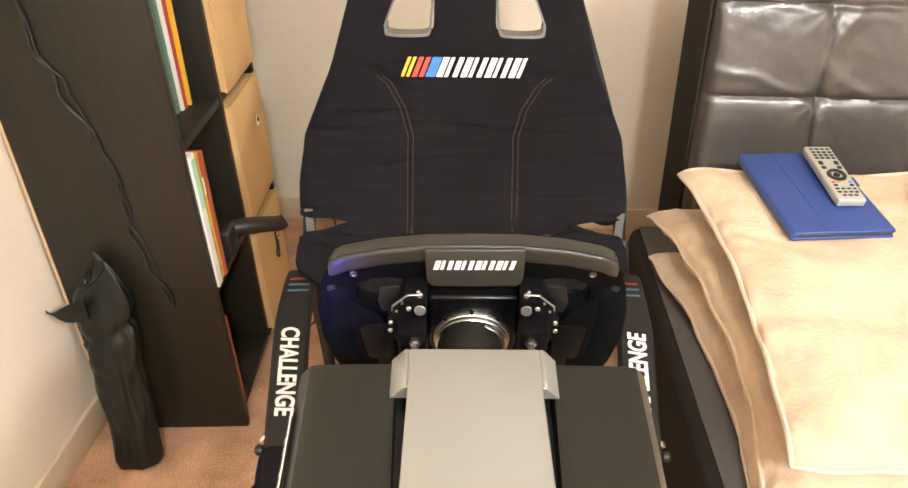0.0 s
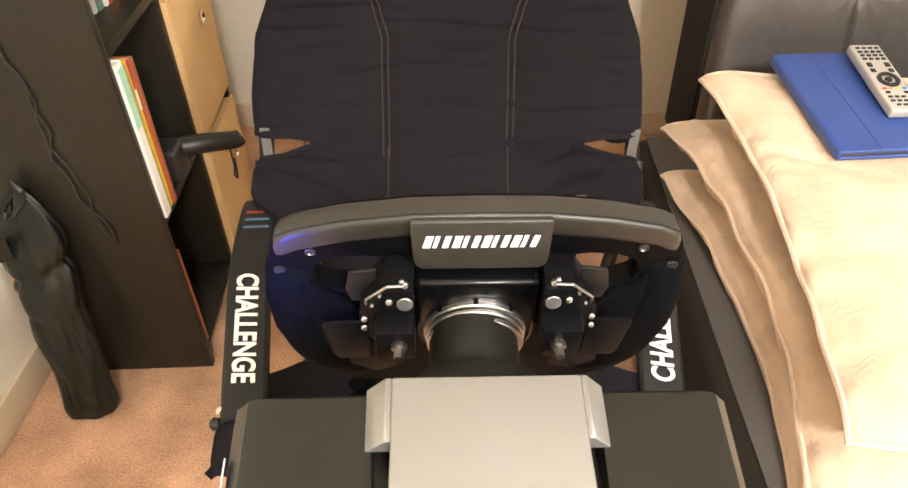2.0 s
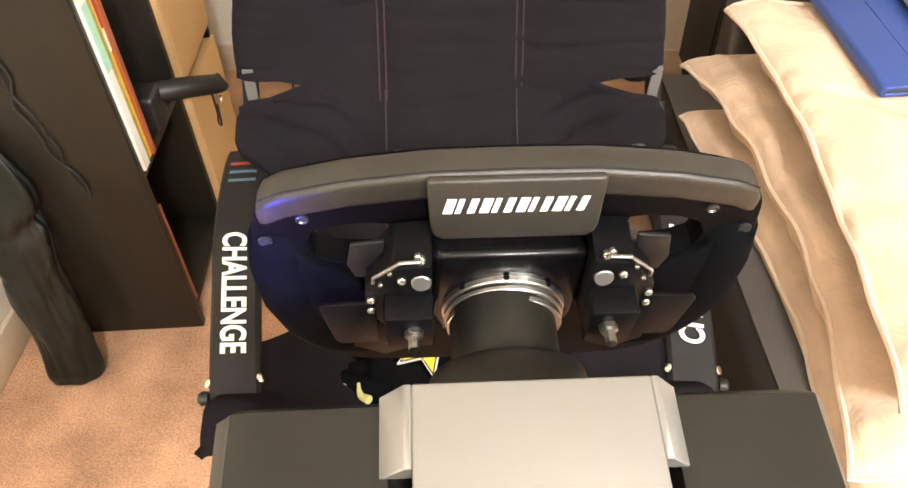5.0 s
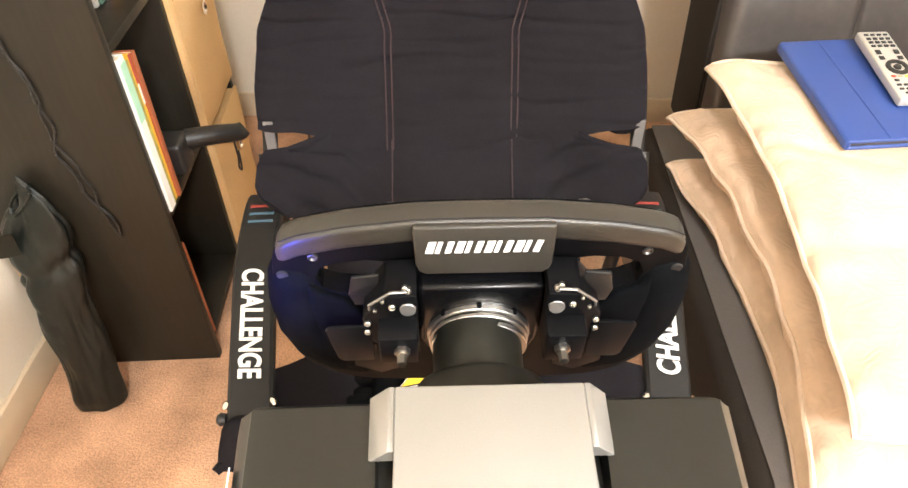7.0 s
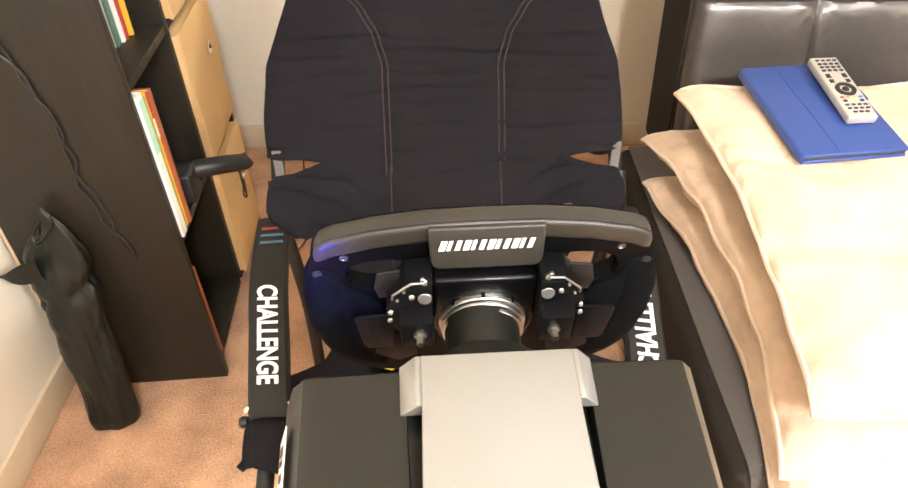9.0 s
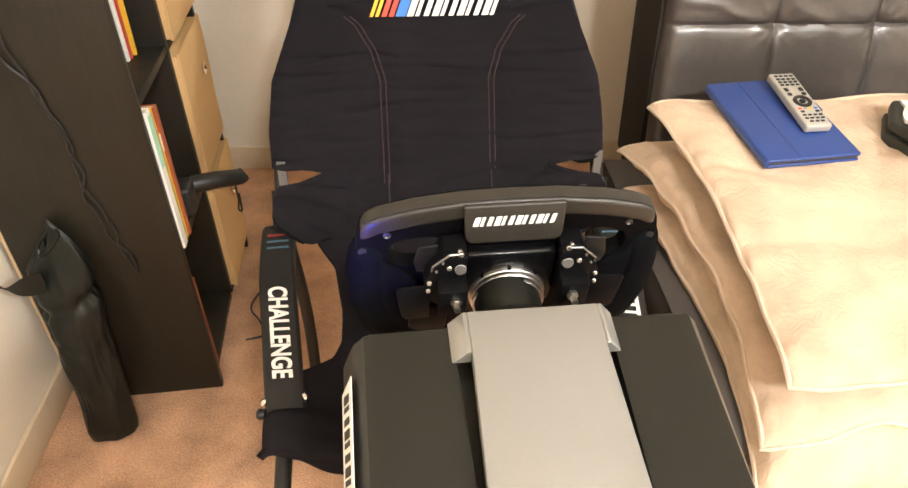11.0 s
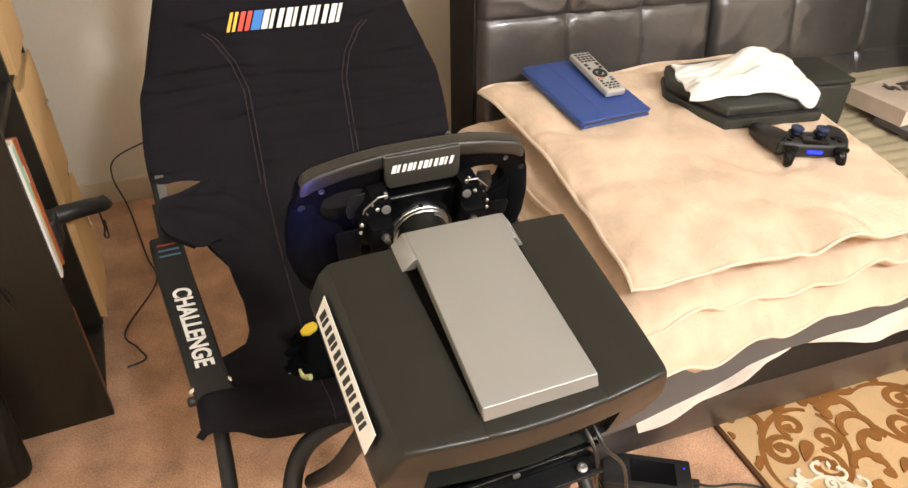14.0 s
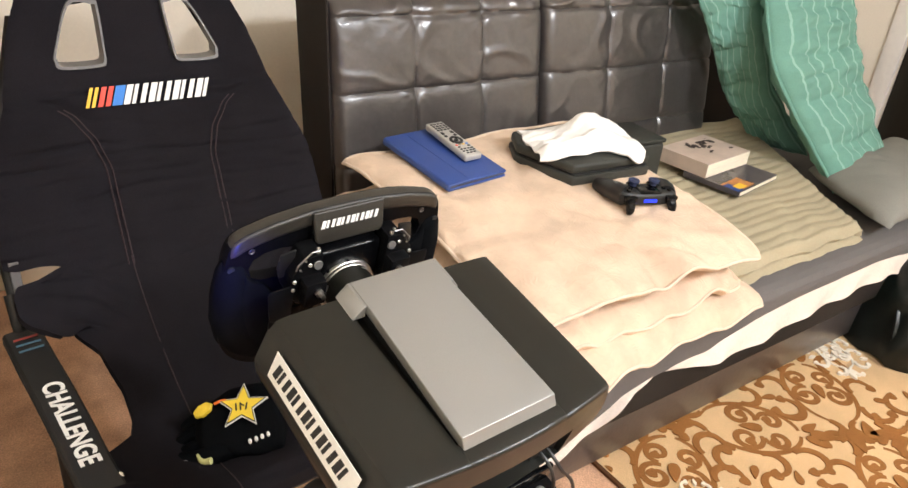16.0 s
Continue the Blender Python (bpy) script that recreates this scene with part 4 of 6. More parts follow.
b1 = flat_book("book", "flat glossy book with dark picture cover", pose(1.795, 1.155, 0.487, 0, 0, 9), 0.27, 0.20, 0.016, DARK_COVER)
part("cover_picture", box(-0.131, -0.02, -0.092, -0.030, 0.016, 0.0168, 0), MUTED, b1, "orange and yellow cover picture", smooth=0)
part("cover_picture", box(-0.11, -0.06, -0.088, -0.060, 0.0166, 0.0174, 0), INK_YELLOW, b1, smooth=0)
part("cover_picture", box(-0.132, -0.10, -0.094, -0.040, 0.0164, 0.0172, 0), BLUE_CASE, b1, smooth=0)
b2 = flat_book("book", "thick worn paperback with taupe cover lying flat", pose(1.785, 1.265, 0.504, 0, 0, 6), 0.265, 0.185, 0.048, TAUPE)
INK_STAIN = mat("dark_cover_ink", (0.05, 0.035, 0.03), 0.6)
for i in range(22):
    rnd = random.Random(i)
    x, y = rnd.uniform(-0.05, 0.10), rnd.uniform(-0.04, 0.07)
    part("cover_drawing", lathe([(0.0, 0.0492), (rnd.uniform(0.005, 0.015), 0.0490), (0.004, 0.0475)], pose(x, y, 0) @ Matrix.Diagonal((1, rnd.uniform(0.4, 1.4), 1, 1)), 7), INK_STAIN, b2)


def green_pad(bl, br, tl, tr, t, seed, label, bow=(0.0, 0.0)):
    """A long quilted pad between four corners."""
    ob = thing("quilted_pad", label, "cushion", pose(0, 0, 0), group="green striped pads")
    BL, BR, TL, TR = (Vector(p) for p in (bl, br, tl, tr))
    nrm = (BR - BL).cross(TL - BL).normalized()
    if nrm.y > 0:
        nrm = -nrm

    def f(s):
        def g(u, v):
            a = (1 - abs(2 * u - 1) ** 4) ** 0.6 * (1 - abs(2 * v - 1) ** 12) ** 0.6
            puff = 0.020 * abs(math.sin(math.pi * (v * 5 + 0.15 * math.sin(4 * u + seed)))) ** 0.5
            wr = -0.012 * max(0.0, 1 - abs(v * 9 % 1 - 0.5 + 0.5 * nz(u * 2 + seed, v * 3)) * 9) * max(0.0, nz(u * 3 + seed, v * 4) + 0.25) + 0.016 * nz(u * 3 + seed, v * 8) + 0.012 * nz(u * 6 + seed, v * 24) + 0.005 * nz(u * 15, v * 50, seed)
            p = (BL * (1 - u) + BR * u) * (1 - v) + (TL * (1 - u) + TR * u) * v
            side = (BR - BL).normalized() * (0.016 * math.sin(v * 8 + seed) + 0.014 * nz(v * 9 + seed, 0.4))
            side = side + Vector((-(bow[0] * (1 - u) + bow[1] * u) * math.sin(math.pi * v) ** 1.3, 0, 0))
            return p + side + nrm * s * (t * a + (puff + wr) * a)
        return g

    bm = sheet(60, 130, f(1))
    n = 60
    for i, fc in enumerate(bm.faces):
        c = (i % n + 0.5) / n
        fc.material_index = 1 if (c * 8 + 0.3) % 1 < 0.13 else 0
    sheet(60, 130, f(-1), bm)
    bmesh.ops.remove_doubles(bm, verts=bm.verts, dist=0.0004)
    part("cover", bm, [GREEN, PALE_GREEN], ob, smooth=80)
    rim = [f(1)(0.0, k / 40) for k in range(41)] + [f(1)(1.0, 1 - k / 40) for k in range(41)]
    part("hem", tube(rim, 0.006, 6, smooth=False, closed=True), GREEN, ob, "stitched green hem")
    return ob


green_pad((2.38, 1.46, 0.44), (2.44, 1.27, 0.44), (1.77, 1.52, 1.12), (2.08, 1.46, 1.12), 0.036, 2.0, "green pad with pale stripes leaning on the sofa end", (0.02, 0.06))
green_pad((2.20, 0.995, 0.43), (2.71, 1.10, 0.43), (2.02, 1.40, 1.14), (2.55, 1.40, 1.14), 0.045, 6.0, "wide green pad with pale stripes leaning on the sofa end", (0.11, 0.05))

GREY_PILLOW = mat("grey_pillow_cotton", (0.20, 0.192, 0.165), 0.85, vary=0.12, grain=220, bump=0.3, blotch=6, spec=0.2)


def pillow(u, v, s):
    a = max(0.0, 1 - abs(2 * u - 1) ** 3.2) ** 0.55 * max(0.0, 1 - abs(2 * v - 1) ** 3.2) ** 0.55
    x = 1.985 + 0.78 * u + 0.24 * v + 0.014 * nz(v * 4, 0.2)
    y = 0.735 + 0.42 * v + 0.06 * (u - 0.5) + 0.012 * nz(u * 5, 0.9)
    z = SZ + 0.060 + s * (0.062 * a if s > 0 else 0.050 * a) + 0.014 * nz(u * 3, v * 3, s) * a + 0.008 * abs(nz(u * 7 + v * 3, v * 5)) * a
    return Vector((x, y, z))


bm = sheet(60, 40, lambda u, v: pillow(u, v, 1))
sheet(60, 40, lambda u, v: pillow(u, v, -1), bm)
bmesh.ops.remove_doubles(bm, verts=bm.verts, dist=0.0006)
solid("pillow", bm, GREY_PILLOW, "dark grey cotton pillow lying at the sofa end", "pillow", smooth=80)

# ---- things right of the sofa ----
bm = sheet(48, 26, lambda u, v: Vector(((0.30 + 0.05 * nz(3 * math.cos(6.283 * u), 3 * math.sin(6.283 * u), v * 3)) * math.cos(6.283 * u) * math.cos(v * 1.57) ** 0.5, (0.24 + 0.05 * nz(3 * math.cos(6.283 * u), 3 * math.sin(6.283 * u), v * 3 + 9)) * math.sin(6.283 * u) * math.cos(v * 1.57) ** 0.5, 0.004 + 0.33 * math.sin(v * 1.57) + 0.02 * nz(u * 9, v * 5))))
bmesh.ops.remove_doubles(bm, verts=bm.verts, dist=0.0005)
bg = thing("bag", "slumped black fabric bag on the rug", "bag", pose(2.33, 0.60, 0.012))
part("body", bm, BIN_BAG, bg, smooth=80)
part("strap", tube([(-0.22, 0.05, 0.25), (-0.28, 0.0, 0.15), (-0.30, -0.03, 0.06), (-0.27, -0.08, 0.012)], 0.009, 6), BIN_BAG, bg)

# ---- rug ----
rug = thing("rug", "sand coloured rug with brown scrolls and cream flowers", "rug", pose(0.885, 0.755, 0.0))
RW, RL = 2.3, 1.9
part("field", box(0.0, RW, -RL, 0.0, 0.001, 0.010, 0.003), RUG_SAND, rug)
for x0, x1, y0, y1 in ((-0.012, 0.0, -RL, 0.012), (0.0, RW, 0.0, 0.012)):
    part("binding", box(x0, x1, y0, y1, 0.001, 0.011, 0.002), RUG_EDGE, rug)


def ribbon(path, width, lobes, bm, lift):
    """A flat tapering stroke; lobes swell its outer edge into leaf fingers."""
    n = len(path) - 1
    left, right = [], []
    for i, (x, y) in enumerate(path):
        t = i / n
        x2, y2 = path[min(i + 1, n)]
        x1, y1 = path[max(i - 1, 0)]
        d = math.hypot(x2 - x1, y2 - y1) or 1
        w = width * (0.25 + 0.75 * math.sin(math.pi * min(1, 0.12 + 0.88 * t)) ** 0.7)
        out = w * (0.5 + (0.9 * abs(math.sin(math.pi * lobes * t)) ** 0.7 * (1 - 0.5 * t) if lobes else 0))
        nx, ny = -(y2 - y1) / d, (x2 - x1) / d
        left.append(bm.verts.new((x + nx * out, y + ny * out, lift)))
        right.append(bm.verts.new((x - nx * w * 0.5, y - ny * w * 0.5, lift)))
    for i in range(n):
        bm.faces.new((left[i], right[i], right[i + 1], left[i + 1]))


def spiral(cx, cy, r, turns, start, hand, inner=0.2):
    n = int(34 * turns)
    return [(cx + r * (1 - (1 - inner) * i / n) * math.cos(start + hand * 2 * math.pi * turns * i / n), cy + r * (1 - (1 - inner) * i / n) * math.sin(start + hand * 2 * math.pi * turns * i / n)) for i in range(n + 1)]


def leaf(cx, cy, a, length, width, bm, lift):
    ring = []
    for k in range(16):
        t = k / 16 * 2 * math.pi
        x, y = length / 2 * math.cos(t), width / 2 * math.sin(t) * (1 - 0.5 * math.cos(t))
        ring.append(bm.verts.new((cx + x * math.cos(a) - y * math.sin(a), cy + x * math.sin(a) + y * math.cos(a), lift)))
    bm.faces.new(ring)


def motif(cx, cy, s, turn, mat_, name, over=0.0):
    """A damask figure: mirrored scrolls with round ends inside an oval frame, hooked fingers outside and a palmette, cut off at the rug's edge."""
    c, sn = math.cos(turn), math.sin(turn)

    def at(x, y):
        return cx + s * (x * c - y * sn), cy + s * (x * sn + y * c)

    def finish(bm):
        for co, no in (((0.004, 0, 0), (-1, 0, 0)), ((0, -0.004, 0), (0, 1, 0)), ((RW - 0.004, 0, 0), (1, 0, 0)), ((0, -RL + 0.004, 0), (0, -1, 0))):
            bmesh.ops.bisect_plane(bm, geom=[*bm.verts, *bm.edges, *bm.faces], plane_co=co, plane_no=no, clear_outer=True)
        if not bm.faces:
            return
        r = bmesh.ops.extrude_face_region(bm, geom=list(bm.faces))
        bmesh.ops.translate(bm, verts=[g for g in r["geom"] if isinstance(g, bmesh.types.BMVert)], vec=(0, 0, -0.004 - 10 * over))
        if name:
            part(name, bm, mat_, rug, smooth=0)
        else:
            me = bpy.data.meshes.new("far_scroll")
            bm.to_mesh(me)
            far_scrolls.from_mesh(me)
            bpy.data.meshes.remove(me)

    def stroke(path, width, lift, ball=1.5, lobes=0):
        """A stroke that ends in a round terminal, ball times as wide as the stroke."""
        bm = bmesh.new()
        ribbon([at(x, y) for x, y in path], s * width, lobes, bm, lift)
        if ball:
            x, y = at(*path[-1])
            leaf(x, y, 0.6, s * width * ball, s * width * ball * 0.9, bm, lift + 0.00008)
        finish(bm)

    def arc(x, y, r, a0, a1, sx=1.0, n=18):
        return [(x + sx * r * math.cos(a0 + (a1 - a0) * k / n), y + r * math.sin(a0 + (a1 - a0) * k / n)) for k in range(n + 1)]

    def blade(x, y, a, ln, wd, lift):
        bm = bmesh.new()
        leaf(*at(x, y), a, s * ln, s * wd, bm, lift)
        finish(bm)

    z = 0.0106 + 10 * over
    for k, hx in enumerate((-1, 1)):
        e = 0.00025 * k
        flip = lambda path: [(hx * x, y) for x, y in path]
        stroke(flip(arc(0.0, 0.02, 0.46, -1.45, 1.35, 0.72)), 0.052, z + e, 0)
        stroke(flip(spiral(0.155, 0.09, 0.150, 1.20, -1.9, 1, 0.30)), 0.064, z + 0.0005 + e, 1.7)
        stroke(flip(spiral(0.13, -0.20, 0.120, 1.10, 1.6, -1, 0.3)), 0.058, z + 0.0010 + e, 1.7)
        stroke(flip(arc(0.46, 0.30, 0.14, 3.6, 0.2, 1.0)), 0.074, z + 0.0015 + e, 1.5)
        stroke(flip(arc(0.47, -0.05, 0.13, 2.6, 6.2, 1.0)), 0.068, z + 0.0020 + e, 1.5)
        stroke(flip(arc(0.36, -0.42, 0.15, 2.2, 6.4, 0.9)), 0.068, z + 0.0025 + e, 1.5)
        stroke(flip(arc(0.18, 0.58, 0.13, 4.3, 0.9, 1.0)), 0.068, z + 0.0030 + e, 1.5)
        for q, (x, y, a, ln) in enumerate(((0.09, 0.66, 0.95, 0.24), (0.60, 0.14, 0.2, 0.16), (0.10, -0.56, -0.9, 0.20))):
            blade(hx * x, y, turn + (a if hx > 0 else math.pi - a), ln, ln * 0.42, z + 0.0035 + 0.0002 * q + e * 0.3)
    blade(0, 0.74, turn + 1.57, 0.30, 0.13, z + 0.0042)
    blade(0, -0.66, turn - 1.57, 0.26, 0.12, z + 0.0042)
    blade(0, 0.02, turn + 1.57, 0.22, 0.10, z + 0.0042)


far_scrolls = bmesh.new()
for i in range(7):
    for j in range(6):
        if (i, j) == (3, 0):
            continue
        motif(0.15 + 0.335 * i + 0.17 * (j % 2), -0.14 - 0.335 * j, 0.30, (0.75 if (i + j) % 2 else 2.35) + 0.12 * (i % 3), RUG_BROWN, "scroll" if j < 3 and i < 4 else "")
for x, y, s, a in [(0.13, -0.26, 0.12, 0.9), (1.05, -0.06, 0.15, 2.6), (0.47, -0.84, 0.20, 2.2)]:
    motif(x, y, s, a, RUG_CREAM, "flower_petal", 0.0004)
tagged(part("far_scrolls", far_scrolls, RUG_BROWN, rug, smooth=0), kind="stuff")

# ---- racing rig ----
RIG = pose(0.064, 0.48, 0.0, 0, 0, 2.2)
TL = -13.3
BASE = RIG @ pose(0.003, -0.011, 0.931, 14.0, 0, 0.8)

seat = thing("gaming_chair", "black fabric folding racing seat on a tube frame", "gaming chair", RIG)


def back_y(z):
    return 0.742 + (z - 0.62) * 0.44


BACK_HW = [(0.60, 0.311), (0.70, 0.311), (0.78, 0.299), (0.84, 0.273), (0.89, 0.251), (1.00, 0.219), (1.06, 0.191), (1.12, 0.175), (1.18, 0.152)]
rows_z = [0.612 + (0.945 - 0.612) * k / 90 for k in range(91)] + [0.945 + 0.105 * k / 10 for k in range(1, 11)] + [1.05 + 0.13 * k / 10 for k in range(1, 11)]
CENTRE = -0.005


def col_x(k, z):
    """Columns follow the openings' edges: 12 outside, 8 over an opening, 10 in the middle, and so on."""
    hw = lerp(BACK_HW, z)
    hi = 0.058 + 0.012 * max(0, 1 - abs(z - 0.945) / 0.012)
    ho = min(hw - 0.03, lerp([(0.93, 0.140), (0.955, 0.148), (0.97, 0.147), (1.05, 0.108), (1.2, 0.09)], z))
    xs = [-hw, -ho, -hi, hi, ho, hw]
    cnt = [12, 8, 12, 8, 12]
    for j, n in enumerate(cnt):
        if k <= n:
            return xs[j] + (xs[j + 1] - xs[j]) * k / n
        k -= n
    return xs[-1]


BACK_LIFT = [(0.0, -0.030), (0.12, -0.026), (0.167, -0.012), (0.19, -0.002), (0.215, 0.012), (0.25, 0.022), (0.306, 0.026)]


def seam_x(z):
    return lerp([(0.60, 0.101), (0.77, 0.101), (0.82, 0.116), (0.86, 0.142), (0.885, 0.172), (0.9, 0.21)], z)


def back_surface(x, z):
    z = z + lerp(BACK_LIFT, abs(x)) * max(0.0, (0.70 - z) / 0.088)
    hw = lerp(BACK_HW, z)
    y = back_y(z) - 0.030 * (abs(x) / hw) ** 3
    roll_off = 0.018 * math.exp(-(hw - abs(x)) / 0.016)
    puff = 0.0
    if z < 0.90:
        d = abs(abs(x) - seam_x(z))
        puff = 0.010 * (1 - math.exp(-(d / 0.022) ** 2))
        fold = sum(math.exp(-((z - zc - 0.012 * nz(x * 7 + zc * 40, 0.5)) / 0.0045) ** 2) * max(0, nz(x * 4 + zc * 31, zc * 17) + 0.25) for zc in (0.645, 0.672, 0.70, 0.725, 0.752, 0.785, 0.81, 0.845))
        puff -= 0.009 * fold
    wr = 0.006 * nz(x * 9, z * 16) + 0.004 * nz(x * 14, z * 60)
    return Vector((CENTRE + x, y - puff - wr + roll_off, z))


nrow = len(rows_z) - 1
bm = sheet(52, nrow, lambda u, v: back_surface(col_x(round(u * 52), rows_z[round(v * nrow)]), rows_z[round(v * nrow)]),
           skip=lambda i, j: 90 <= j < 100 and (12 <= i < 20 or 32 <= i < 40))
part("backrest", thicken(bm, 0.022, (0, -1, 0)), SEAT_CLOTH, seat, smooth=60)
for sd in (-1, 1):
    for off in (-0.005, 0.005):
        pts = [back_surface(sd * (seam_x(z) + off), z) + Vector((0, -0.0016, 0)) for z in (0.600, 0.625, 0.66, 0.70, 0.74, 0.77, 0.80, 0.82, 0.84, 0.86, 0.875)]
        part("stitching", tube(pts, 0.0014, 5, 4), STITCH, seat, "dark red double stitching")
    rim = [Vector((CENTRE + sd * q, 0, z)) for q, z in ((0.064, 0.952), (0.075, 0.943), (0.140, 0.943), (0.149, 0.955), (0.146, 0.972), (0.108, 1.049), (0.066, 1.051), (0.059, 1.04))]
    rim = smooth_path(rim + [rim[0]], 4)[:-1]
    mid = sum(rim, Vector()) / len(rim)
    outer, inner = ([(mid.x + (p.x - mid.x) * k, mid.z + (p.z - mid.z) * k) for p in rim] for k in (1.03, 0.93))
    bm = prism(outer, -0.010, 0.026, 0, 1, "y", holes=[inner])
    for v in bm.verts:
        v.co.y += back_y(v.co.z)
    part("opening_trim", bm, GREY_RING, seat, "grey plastic trim round the headrest opening")

# the mark across the backrest: three coloured bars and a row of white ones
MARK_M = pose(CENTRE, back_y(0.893) - 0.016, 0.893, 90 - 23.7, 0, 0)
for x, w, c in ((-0.112, 0.006, INK_YELLOW), (-0.102, 0.006, INK_YELLOW), (-0.091, 0.009, INK_RED), (-0.078, 0.009, INK_RED), (-0.066, 0.0185, INK_BLUE)):
    bm = bmesh.new()
    mark_bar(bm, MARK_M, x, x + w, 0.036, 0.40, 0.0015)
    part("mark_bar", bm, c, seat, smooth=0)
mark("mark_bar", 11, INK, seat, MARK_M @ pose(0.037, 0, 0), 0.165, 0.036, 0.40, 0.0015)

PAN_Y = [(0.0, 0.744, 0.622), (0.1, 0.694, 0.563), (0.25, 0.600, 0.485), (0.42, 0.48, 0.432), (0.6, 0.37, 0.415), (0.75, 0.29, 0.428), (0.88, 0.225, 0.452), (0.95, 0.200, 0.448), (1.0, 0.196, 0.425)]
PAN_HW = [(0.0, 0.215), (0.012, 0.262), (0.022, 0.296), (0.04, 0.302), (0.10, 0.308), (0.155, 0.308), (0.175, 0.296), (0.205, 0.245), (0.26, 0.202), (0.34, 0.188), (0.40, 0.190), (0.45, 0.206), (0.485, 0.235), (0.515, 0.285), (0.54, 0.300), (0.60, 0.300), (0.65, 0.303), (0.88, 0.303), (0.95, 0.294), (1.0, 0.270)]
pan_path = smooth_path([(0, y, z) for _, y, z in PAN_Y], 10)


def pan_surface(u, v):
    q = pan_path[min(len(pan_path) - 1, round(v * (len(pan_path) - 1)))]
    hw = lerp(PAN_HW, v)
    x = (2 * u - 1) * hw
    side = 0.05 * (abs(x) / 0.25) ** 2.2 * math.sin(math.pi * min(1, max(0, v * 1.15)))
    d = abs(abs(x) - 0.098)
    puff = 0.007 * (1 - math.exp(-(d / 0.02) ** 2))
    wr = 0.006 * nz(x * 8, v * 14) + 0.005 * max(0, nz(x * 5 + 4, v * 30)) * (1 if v < 0.35 else 0.5)
    z = q.z + side + puff + wr
    y = q.y
    if v < 0.21:
        w = min(1, max(0, (abs(x) - 0.18) / 0.06))
        y -= 0.034 * w
        z -= 0.006 * w
        d = (abs(x) - 0.12) * 0.9 - (0.06 - v) * 0.9
        z += 0.006 * math.sin(d * 95 + 2 * nz(x * 8, v * 9)) * math.exp(-((abs(x) - 0.19) / 0.06) ** 2)
    if v > 0.43:
        w = min(1, max(0, (abs(x) - 0.20) / 0.07))
        w = w * w * (3 - 2 * w)
        over = lerp([(0.19, 0.452), (0.25, 0.484), (0.28, 0.492), (0.31, 0.462), (0.45, 0.492)], y) - 9.0 * max(0, abs(x) - 0.287) ** 1.5
        z = z * (1 - w) + (over + 0.4 * wr) * w
        y += 0.055 * (abs(x) / 0.3) ** 4 * max(0, (v - 0.7) / 0.3)
    return Vector((CENTRE + x, y, z))


part("seat_pan", thicken(sheet(72, 80, pan_surface), 0.012), SEAT_CLOTH, seat, smooth=70)
